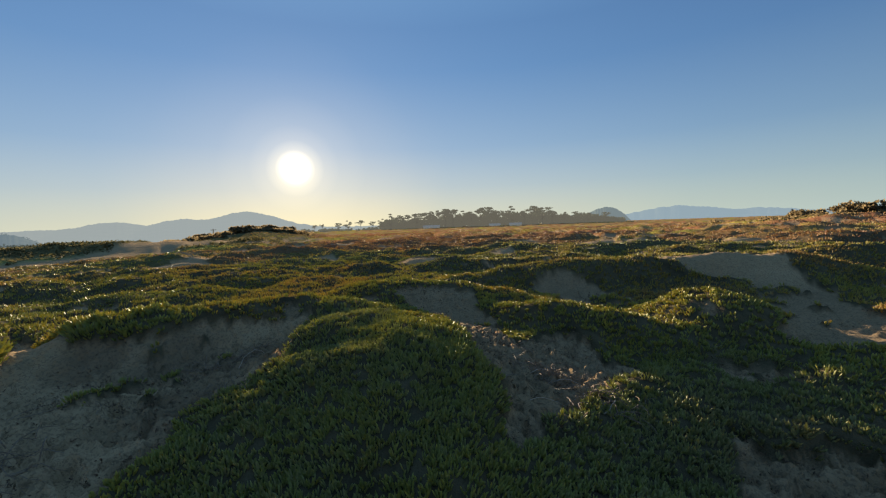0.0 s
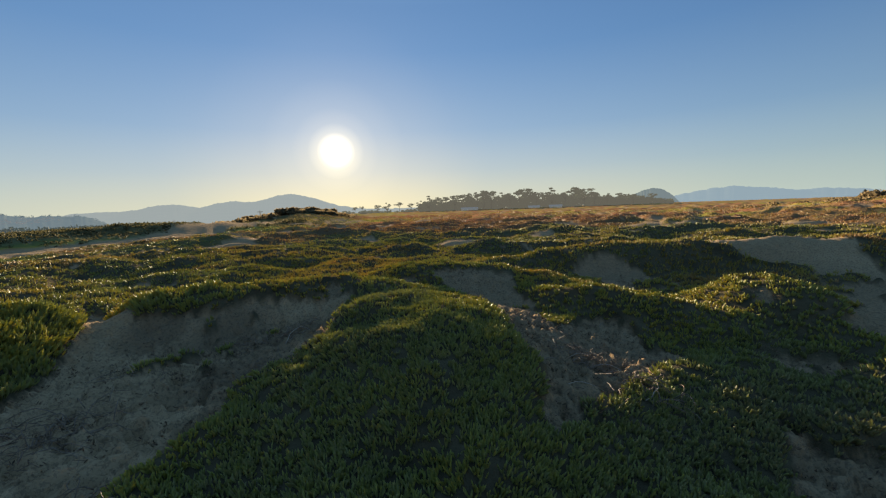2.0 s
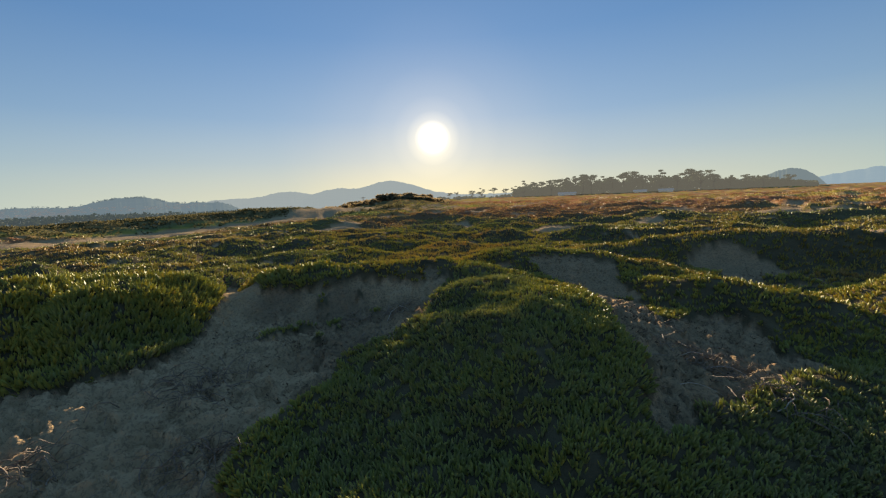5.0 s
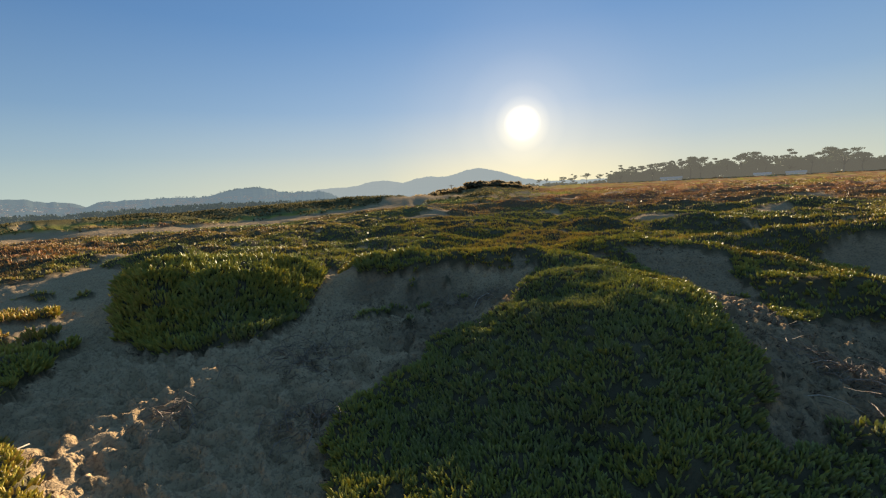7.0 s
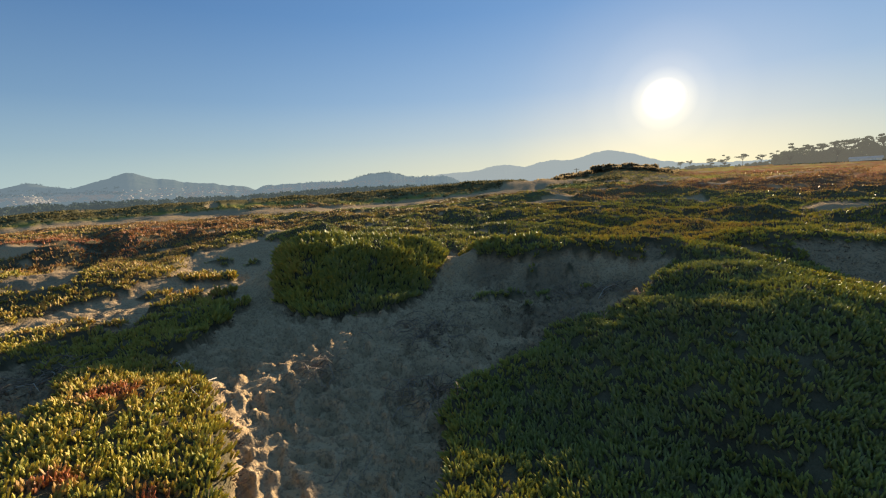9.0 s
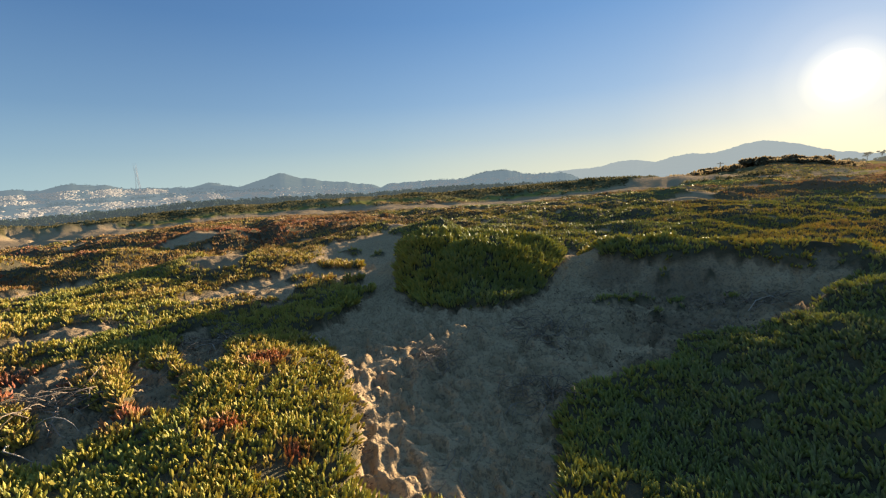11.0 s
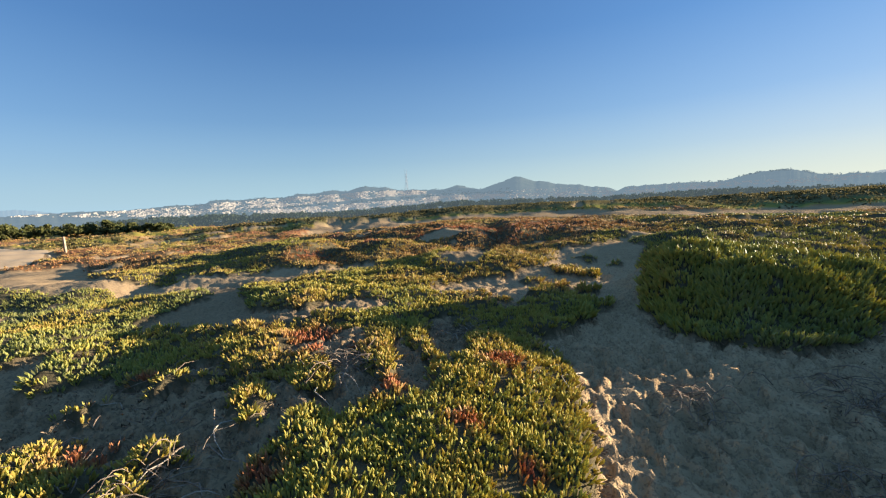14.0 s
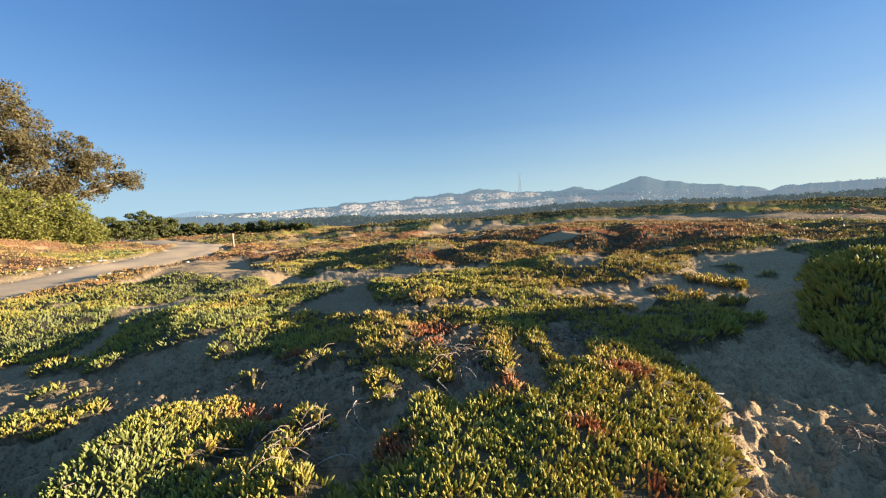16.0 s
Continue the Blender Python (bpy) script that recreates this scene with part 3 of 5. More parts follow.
def build_ground():
    r1 = np.concatenate([[0.001, 0.1, 0.2, 0.3, 0.38], 0.45 * np.exp(0.03 * np.arange(0, 27)), 1.01 * np.exp(0.0095 * np.arange(0, 215)), 7.8 * np.exp(0.0152 * np.arange(0, 118))])
    r2 = r1[-1] * np.exp(0.060 * np.arange(1, 90))
    rs = np.concatenate([r1, r2[r2 < 4700], [4800]])
    seen = np.linspace(-162, 56, 650)
    rest = np.linspace(56, 198, 72)[1:-1]
    az = np.radians(np.concatenate([seen, rest]))
    na, nr = len(az), len(rs)
    A, R = np.meshgrid(az, rs)
    x, y = R * np.sin(A), R * np.cos(A)
    z = ground_z(x, y)
    cov = cover(x, y)
    rr = np.hypot(x, y)
    near_mat = np.exp(-((cov - 0.3) / 0.45) ** 2) * 0.8 + 0.12
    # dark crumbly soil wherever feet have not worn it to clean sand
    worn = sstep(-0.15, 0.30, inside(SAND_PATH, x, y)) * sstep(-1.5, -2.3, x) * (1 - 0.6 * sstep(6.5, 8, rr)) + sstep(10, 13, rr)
    near_mat = np.maximum(near_mat, 0.85 * np.clip(1 - worn, 0, 1))
    for lx, ly, lr in ((-2.0, 4.3, 1.1), (-3.0, 4.5, 0.9), (-2.3, 3.4, 0.8), (-3.9, 4.5, 0.7), (-1.9, 2.6, 0.5)):
        near_mat = np.maximum(near_mat, 1.1 * np.exp(-((x - lx) ** 2 + (y - ly) ** 2) / lr ** 2))
    near_mat = np.clip(near_mat, 0, 1)
    verts = np.stack([x, y, z], -1).reshape(-1, 3)
    verts = np.vstack([verts, [[0, 0, float(ground_z(np.array([0.0]), np.array([0.0]))[0])]]])
    i = np.arange(nr - 1)[:, None] * na
    j = np.arange(na)[None, :]
    k = (j + 1) % na
    quads = np.stack([i + j, i + k, i + na + k, i + na + j], -1).reshape(-1, 4)
    c = len(verts) - 1
    mid = np.stack([np.full(na, c), np.full(na, c), k[0], j[0]], -1)
    pad = lambda a: np.append(a.ravel(), 0.0)
    me = mesh_arrays("ground", verts, quads[:, ::-1], M_GROUND,
                     (("veg", pad(sstep(0.03, 0.40, cov))), ("tone", pad(tone_at(x, y))), ("litter", pad(near_mat)), ("far", pad(sstep(14, 55, rr))), ("scrub", pad(sstep(43, 49, rr) * sstep(-120, -108, bearing(x, y)) * sstep(-14, -22, bearing(x, y))))), True)
    ob = new("ground", me)
    return tagged(ob, "sandy dune ground under low succulent mats, trodden bare in places", "dune", kind="structure")


ground = build_ground()


def gz(x, y):
    return float(ground_z(np.array([float(x)]), np.array([float(y)]))[0])


# ---------------------------------------------------------------- ice plant
rng = np.random.default_rng(7)


def frames_for(d):
    ref = np.where(np.abs(d[:, 2:3]) > 0.9, np.array([[1.0, 0, 0]]), np.array([[0, 0, 1.0]]))
    u = np.cross(ref, d)
    u /= np.linalg.norm(u, axis=1, keepdims=True)
    return u, np.cross(d, u)


def leaf_fan(x, y, per, length, width, tone, full, rise=1.0, cone=False):
    """Shoots of finger-shaped leaves at x, y. full: leaves with a broad foot; else slim spindles, or cones."""
    z = ground_z(x, y, False)
    n = len(x)
    e = 0.06
    nx = (ground_z(x - e, y, False) - ground_z(x + e, y, False)) / (2 * e)
    ny = (ground_z(x, y - e, False) - ground_z(x, y + e, False)) / (2 * e)
    lean = np.stack([np.clip(nx, -1, 1) * 0.7, np.clip(ny, -1, 1) * 0.7, np.ones(n)], -1)
    lean += rng.normal(0, 0.16, (n, 3)) * [1, 1, 0]
    p = np.repeat(np.stack([x, y, z - 0.012], -1), per, 0)
    a = rng.uniform(0, 2 * np.pi, n * per)
    spread = np.abs(rng.normal(0.36, 0.20, n * per))
    d = np.repeat(lean, per, 0) + np.stack([np.cos(a) * spread, np.sin(a) * spread, np.zeros(n * per)], -1)
    d[:, 2] *= rise
    d /= np.linalg.norm(d, axis=1, keepdims=True)
    m = n * per
    L = length * rng.uniform(0.65, 1.12, m)[:, None] * np.repeat(rng.uniform(0.82, 1.12, n), per)[:, None]
    w = width * rng.uniform(0.8, 1.2, m)[:, None]
    p = p + np.stack([np.cos(a), np.sin(a), np.zeros(m)], -1) * width * 0.8
    u, v = frames_for(d)
    turn = rng.uniform(0, 2 * np.pi, m)
    tn = np.repeat(tone, per) + rng.normal(0, 0.04, m)
    rings = []
    tips = []
    for s, k in ((0.0, 0.65), (0.74, 1.0)) if full else ((0.1 if cone else 0.62, 1.0),):
        for c in range(3):
            ang = turn + c * 2 * np.pi / 3
            off = (np.cos(ang)[:, None] * u + np.sin(ang)[:, None] * v) * w * k * 0.5
            rings.append(p + d * L * s + off)
            tips.append(np.full(m, s))
    if not full:
        rings.append(p)
        tips.append(np.zeros(m))
    rings.append(p + d * L)
    tips.append(np.ones(m))
    k = len(rings)
    verts = np.stack(rings, 1).reshape(-1, 3)
    tip = np.stack(tips, 1).ravel()
    base = (np.arange(m) * k)[:, None, None]
    if full:
        f = [[0, 1, 4], [0, 4, 3], [1, 2, 5], [1, 5, 4], [2, 0, 3], [2, 3, 5], [3, 4, 6], [4, 5, 6], [5, 3, 6]]
    else:
        f = [[1, 0, 3], [2, 1, 3], [0, 2, 3], [0, 1, 4], [1, 2, 4], [2, 0, 4]]
    if cone:
        f = f[3:]
    faces = (base + np.array(f)[None]).reshape(-1, 3)
    return verts, faces, tip, np.repeat(tn, k)


def scatter(r0, r1, per_m2, a0=-160.0, a1=54.0):
    area = math.pi * (r1 * r1 - r0 * r0) * (a1 - a0) / 360
    n = int(area * per_m2)
    r = np.sqrt(rng.uniform(r0 * r0, r1 * r1, n))
    a = np.radians(rng.uniform(a0, a1, n))
    return r * np.sin(a), r * np.cos(a)


# mats that can be told apart close by: name of the patch, test in plan, label
def near_zone(x, y):
    z = np.zeros(len(x), int)
    z[inside([(-2.4, 2.0), (-2.4, 5.4), (-0.9, 6.4), (0.3, 5.2), (0.7, 3.5), (0.6, 0.0), (-1.2, 0.6)], x, y) > 0] = 1
    z[np.hypot((x + 5.7) / 1.9, (y - 3.7) / 1.6) < 1] = 2
    z[inside([(-1.0, 0.4), (-4.4, 0.9), (-4.3, -1.6), (-2.9, -1.7), (-1.2, -1.9), (-0.6, -0.6)], x, y) > 0] = 3
    z[inside([(0.7, 0.5), (0.9, 3.2), (1.5, 4.3), (1.0, 5.6), (1.0, 7.4), (4.4, 7.0), (5.0, 4.2), (5.0, 0.5)], x, y) > 0] = 4
    z[inside([(-0.8, -2.0), (-1.9, -2.2), (-2.6, -2.6), (-2.0, -3.3), (-0.9, -3.4)], x, y) > 0] = 5
    return z


ZONES = ["mixed green and rusty ice plant carpet on the dune", "dark green shaded ice plant mound on the sand",
         "bushy green ice plant hummock beside the sand path", "bright yellow-green sunlit ice plant mat edging the path",
         "green ice plant mat sloping beside a bare gully", "small green and reddish ice plant clump by dry sticks"]


def build_ice_plant():
    buckets = {}
    for r0, r1, dens, per, length, width, full in ((0.55, 2.5, 720, 6, 0.064, 0.0122, True), (2.5, 3.9, 600, 6, 0.062, 0.0135, True), (3.9, 5.5, 380, 5, 0.066, 0.0165, False),
                                                   (5.5, 9.0, 175, 5, 0.074, 0.021, False), (9.0, 13.0, 150, 3, 0.082, 0.026, False), (13.0, 20.0, 66, 3, 0.09, 0.036, False),
                                                   (20.0, 40.0, 19, 2, 0.10, 0.068, False), (40.0, 85.0, 3.6, 2, 0.13, 0.12, False)):
        x, y = scatter(r0, r1, dens)
        cov = cover(x, y)
        dens2 = 1.0 + 0.5 * fbm(x / 0.30, y / 0.30, 2, 61)
        keep = (cov > rng.uniform(0.10, 0.75, len(x))) & (dens2 > rng.uniform(0.0, 0.9, len(x)))
        if r0 >= 40:
            keep &= (bearing(x, y) < -110) | (bearing(x, y) > -25) | (np.hypot(x, y) < 43)
        x, y = x[keep], y[keep]
        zone = near_zone(x, y) if r0 < 8 else np.zeros(len(x), int)
        tone = tone_at(x, y)
        for z in np.unique(zone):
            s = zone == z
            buckets.setdefault(z, []).append(leaf_fan(x[s], y[s], per, length, width, tone[s], full, cone=r0 > 8))
    # the steep faces of the bushy hummock carry as many shoots as its top
    n = 9000
    x, y = -5.9 + rng.uniform(-2.2, 2.2, n), 3.3 + rng.uniform(-2.2, 2.2, n)
    e = 0.06
    slope = np.hypot(ground_z(x + e, y, False) - ground_z(x - e, y, False), ground_z(x, y + e, False) - ground_z(x, y - e, False)) / (2 * e)
    keep = (cover(x, y) > 0.4) & (slope > rng.uniform(0.2, 0.7, n))
    x, y = x[keep], y[keep]
    buckets.setdefault(2, []).append(leaf_fan(x, y, 5, 0.12, 0.027, tone_at(x, y), False, 1.25))
    x, y = scatter(0.5, 6.0, 170, 54.0, 200.0)
    keep = cover(x, y) > rng.uniform(0.25, 0.95, len(x))
    x, y = x[keep], y[keep]
    buckets[0].append(leaf_fan(x, y, 4, 0.075, 0.026, tone_at(x, y), False))
    for z, bits in buckets.items():
        off, vs, fs, tp, tn = 0, [], [], [], []
        for v, f, a, b in bits:
            vs.append(v), fs.append(f + off), tp.append(a), tn.append(b)
            off += len(v)
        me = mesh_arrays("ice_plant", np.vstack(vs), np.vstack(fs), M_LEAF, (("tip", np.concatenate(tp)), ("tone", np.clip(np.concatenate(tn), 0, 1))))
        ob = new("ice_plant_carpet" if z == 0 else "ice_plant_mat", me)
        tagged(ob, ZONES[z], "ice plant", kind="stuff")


build_ice_plant()


def build_dead_leaves():
    x, y = scatter(0.8, 9.0, 210)
    cov = cover(x, y)
    edge = (cov > 0.02) & (cov < 0.75)
    spot = np.zeros(len(x))
    for lx, ly, lr in ((-2.6, 3.8, 0.9), (-3.6, 3.7, 0.7), (0.7, 4.6, 0.8), (-0.8, 7.0, 1.2), (3.5, 7.5, 1.6), (-3.3, -2.2, 0.7), (-2.2, -2.3, 0.6), (-2.9, 2.4, 0.35), (-2.0, 2.6, 0.4)):
        spot = np.maximum(spot, np.exp(-((x - lx) ** 2 + (y - ly) ** 2) / lr ** 2))
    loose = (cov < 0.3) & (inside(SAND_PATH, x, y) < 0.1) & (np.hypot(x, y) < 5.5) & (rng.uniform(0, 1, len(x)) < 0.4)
    keep = loose | (edge & (rng.uniform(0, 1, len(x)) < 0.55)) | ((cov < 0.5) & (spot > rng.uniform(0.15, 1.4, len(x))))
    x, y = x[keep], y[keep]
    v, f, tip, tone = leaf_fan(x, y, 3, 0.038, 0.009, np.full(len(x), 0.5), False, 0.3)
    v[:, 2] += 0.016
    me = mesh_arrays("dead_leaves", v, f, M_DEAD, (("tip", tip),))
    tagged(new("dead_leaves", me), "brown shrivelled leaves at the edges of the mats", "dead leaves", kind="stuff")


build_dead_leaves()

# ---------------------------------------------------------------- distance
def ridge_mesh(name, az0, az1, r_front, r_crest, peaks, floor_el, rough, mat, label, category="hill", seed=0, na=420, base=-46):
    """A range of hills: peaks are bearing, height above the level in degrees, half width."""
    az = np.linspace(az0, az1, na)
    el = np.full(na, floor_el)
    for a, h, w in peaks:
        el = np.maximum(el, floor_el + (h - floor_el) * np.exp(-np.abs((az - a) / w) ** 2.0))
    el = np.convolve(np.pad(el, 5, "edge"), np.ones(11) / 11, "valid")
    el = el - 2.5 * (sstep(az0 + 7, az0, az) + sstep(az1 - 7, az1, az))
    el = el + rough * fbm(az * 1.3, az * 0 + seed, 4, 70 + seed) + 0.08 * np.abs(vnoise(az * 8.0, az * 0 + seed, 90 + seed))
    steps = np.linspace(0, 1, 26)
    A, S = np.meshgrid(az, steps)
    R = r_front + (r_crest - r_front) * S
    top = EYE + r_crest * np.tan(np.radians(el))[None, :]
    shape = S ** 1.25
    z = base + (top - base) * shape + (1 - S) * S * 4 * rough * 14 * fbm(A * 1.1, S * 5 + seed, 4, 80 + seed)
    back = (R[-1] * 1.25, base + 0 * z[-1])
    x, y = R * np.sin(np.radians(A)), R * np.cos(np.radians(A))
    x = np.vstack([x, back[0] * np.sin(np.radians(az))])
    y = np.vstack([y, back[0] * np.cos(np.radians(az))])
    z = np.vstack([z, back[1]])
    n = len(steps) + 1
    i, j = np.arange(n - 1)[:, None] * na, np.arange(na - 1)[None, :]
    q = np.stack([i + j, i + na + j, i + na + j + 1, i + j + 1], -1).reshape(-1, 4)
    me = mesh_arrays(name, np.stack([x, y, z], -1).reshape(-1, 3), q, mat, (), True)
    ob = new(name, me)
    tagged(ob, label, category, kind="structure")

    def at(a, s):
        """A place on the front slope."""
        e = np.interp(a, az, el)
        r = r_front + (r_crest - r_front) * s
        t = EYE + r_crest * np.tan(np.radians(e))
        return r * np.sin(rad(a)), r * np.cos(rad(a)), base + (t - base) * s ** 1.25, e
    return at


# hill surface with its haze mixed in as emission
def hill_material(name, a, b, haze_glow):
    return plain_material(name, a, b, 0.012, 0.95, 0.6, 12.0, haze_glow=haze_glow, spec=0.0)


# haze over hills, woods and town is emission put into each material
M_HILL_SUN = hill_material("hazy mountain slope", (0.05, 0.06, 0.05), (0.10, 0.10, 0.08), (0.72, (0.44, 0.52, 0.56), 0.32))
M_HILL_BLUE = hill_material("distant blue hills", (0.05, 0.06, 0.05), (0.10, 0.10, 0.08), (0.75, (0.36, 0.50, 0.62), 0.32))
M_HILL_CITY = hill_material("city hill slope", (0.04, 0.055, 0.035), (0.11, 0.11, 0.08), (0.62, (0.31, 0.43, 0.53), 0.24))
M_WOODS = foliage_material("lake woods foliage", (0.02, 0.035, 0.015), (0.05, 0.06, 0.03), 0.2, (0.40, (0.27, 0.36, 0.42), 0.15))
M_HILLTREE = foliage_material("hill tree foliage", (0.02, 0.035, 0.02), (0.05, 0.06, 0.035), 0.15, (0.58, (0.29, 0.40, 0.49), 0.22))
M_HOUSE = plain_material("pale house walls", (0.20, 0.17, 0.145), (0.56, 0.49, 0.42), 0.05, 0.8, haze_glow=(0.36, (0.5, 0.56, 0.62), 0.25))
M_STEEL = plain_material("hazy steel", (0.20, 0.20, 0.21), (0.35, 0.34, 0.34), 0.1, haze_glow=(0.6, (0.44, 0.56, 0.66), 0.22))

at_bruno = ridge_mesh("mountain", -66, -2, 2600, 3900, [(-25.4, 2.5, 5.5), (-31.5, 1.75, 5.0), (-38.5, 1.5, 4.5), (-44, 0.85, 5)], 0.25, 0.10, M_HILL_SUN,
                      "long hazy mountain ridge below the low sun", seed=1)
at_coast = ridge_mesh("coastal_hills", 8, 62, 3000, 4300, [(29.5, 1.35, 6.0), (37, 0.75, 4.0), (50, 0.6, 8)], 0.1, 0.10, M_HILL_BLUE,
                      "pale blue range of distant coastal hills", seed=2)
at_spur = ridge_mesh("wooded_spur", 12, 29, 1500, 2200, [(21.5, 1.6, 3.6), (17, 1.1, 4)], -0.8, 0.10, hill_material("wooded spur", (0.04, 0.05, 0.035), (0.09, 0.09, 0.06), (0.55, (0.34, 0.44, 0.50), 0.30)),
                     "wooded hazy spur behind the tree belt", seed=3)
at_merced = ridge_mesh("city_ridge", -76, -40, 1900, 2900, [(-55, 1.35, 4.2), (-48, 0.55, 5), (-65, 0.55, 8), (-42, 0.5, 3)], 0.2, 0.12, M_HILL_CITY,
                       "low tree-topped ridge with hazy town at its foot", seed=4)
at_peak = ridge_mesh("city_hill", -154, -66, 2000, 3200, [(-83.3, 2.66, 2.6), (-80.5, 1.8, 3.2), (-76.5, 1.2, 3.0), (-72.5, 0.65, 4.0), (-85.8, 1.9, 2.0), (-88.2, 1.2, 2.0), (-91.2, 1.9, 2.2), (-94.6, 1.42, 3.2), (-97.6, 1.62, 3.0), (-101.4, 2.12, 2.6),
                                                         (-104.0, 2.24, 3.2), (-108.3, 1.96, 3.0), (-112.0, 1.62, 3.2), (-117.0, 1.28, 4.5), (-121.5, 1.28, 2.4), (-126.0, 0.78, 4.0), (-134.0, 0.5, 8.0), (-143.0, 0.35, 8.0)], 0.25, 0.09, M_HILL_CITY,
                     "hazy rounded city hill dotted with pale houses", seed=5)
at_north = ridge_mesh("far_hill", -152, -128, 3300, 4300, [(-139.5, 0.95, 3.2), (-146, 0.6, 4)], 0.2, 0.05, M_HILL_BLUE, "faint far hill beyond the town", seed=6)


# bands of houses: bearing, lower and upper height above the level in degrees
UPPER_TOWN = [(-144, 0.50, 0.62), (-141, 0.45, 0.70), (-134.5, 0.0, 0.30), (-128.6, -0.45, 0.50), (-122, -0.42, 0.85), (-118, -0.45, 1.10), (-113.6, 0.05, 1.15), (-109, 0.32, 1.25), (-102.6, 0.60, 1.58), (-97.5, 0.80, 1.42), (-95.5, 0.9, 1.1)]
LOWER_TOWN = [(-118, -0.75, -0.6), (-116, -0.72, -0.25), (-112.7, -1.0, -0.18), (-108.6, -0.92, -0.10), (-102.8, -0.72, 0.08), (-96.3, -0.40, 0.32), (-92, -0.2, 0.45), (-87.7, -0.16, 0.40), (-81.7, -0.45, 0.15), (-74, -0.6, 0.15), (-66.3, -0.5, -0.05), (-60, -0.4, 0.0)]


def band_at(table, a):
    t = np.array(table)
    return np.interp(a, t[:, 0], t[:, 1]), np.interp(a, t[:, 0], t[:, 2])


def slope_at(a, el):
    """The place on the town's hills that lies at a bearing and a height above the level."""
    f = at_peak if a < -70 else at_merced
    lo, hi = 0.02, 0.985
    for k in range(18):
        mid = (lo + hi) / 2
        x, y, z, e = f(a, mid)
        if math.degrees(math.atan2(z - EYE, math.hypot(x, y))) < el:
            lo = mid
        else:
            hi = mid
    return f(a, lo)[:3], lo


def build_houses():
    """Rows of pale blocks along the streets of the town's slopes."""
    r = random.Random(5)
    vs, fs = [], []
    spots = []
    for table, a0, a1, n in ((UPPER_TOWN, -144, -95.6, 9500), (LOWER_TOWN, -117.5, -85, 4200), (LOWER_TOWN, -85, -60, 900)):
        for k in range(n):
            a = r.uniform(a0, a1)
            b, t = band_at(table, a)
            e = b + (t - b) * r.random()
            e = round((e + 0.012 * a) / 0.085) * 0.085 - 0.012 * a + r.gauss(0, 0.010)
            w = noise.noise(Vector((a * 0.5, e * 2.2, 2.0))) + 0.6 * noise.noise(Vector((a * 1.6, e * 7.0, 5.0)))
            if r.random() < 0.48 + 1.3 * w:
                spots.append((a, e))
    for k in range(500):                       # scattered on the wooded hills
        a = r.uniform(-96, -48)
        spots.append((a, r.uniform(-0.2, 0.75) * (1.0 if a < -74 else 0.55)))
    for a, e in spots:
        (x, y, z), s = slope_at(a, e)
        if s > 0.95 or s < 0.05:
            continue
        k = r.uniform(2.6, 5.0) * (2.2 if r.random() < 0.05 else 1)
        h = r.uniform(2.2, 4.2) * (1.5 if r.random() < 0.05 else 1)
        turn = a - r.uniform(10, 45)
        c, d = math.cos(rad(turn)), math.sin(rad(turn))
        b = len(vs)
        for zz in (z - 2, z + h):
            for u, v in ((-k, -3), (k, -3), (k, 3), (-k, 3)):
                vs.append((x + u * c - v * d, y - u * d - v * c, zz))
        fs += [(b, b + 1, b + 5, b + 4), (b + 1, b + 2, b + 6, b + 5), (b + 2, b + 3, b + 7, b + 6), (b + 3, b, b + 4, b + 7), (b + 4, b + 5, b + 6, b + 7)]
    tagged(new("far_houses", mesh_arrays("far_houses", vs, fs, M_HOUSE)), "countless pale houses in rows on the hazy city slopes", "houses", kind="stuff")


build_houses()


def clump_cloud(pts, size, per, flat=0.6, seed=0):
    """Many small leaf sprays round the given places."""
    g = np.random.default_rng(seed)
    pts = np.asarray(pts, float)
    m = len(pts) * per
    c = np.repeat(pts[:, :3], per, 0)
    rad_ = np.repeat(pts[:, 3], per)[:, None]
    o = g.normal(0, 1, (m, 3))
    o /= np.linalg.norm(o, axis=1, keepdims=True)
    o *= g.uniform(0.35, 1.0, (m, 1)) ** 0.5
    c = c + o * rad_ * [1, 1, flat]
    a, b = g.normal(0, 1, (m, 3)), g.normal(0, 1, (m, 3))
    a /= np.linalg.norm(a, axis=1, keepdims=True)
    b /= np.linalg.norm(b, axis=1, keepdims=True)
    k = size * g.uniform(0.5, 1.3, (m, 1))
    v = np.stack([c - a * k, c + b * k * 0.7, c + a * k, c - b * k * 0.7 + np.array([0, 0, 0.2]) * k], 1).reshape(-1, 3)
    f = np.arange(m * 4).reshape(-1, 4)
    return v, f


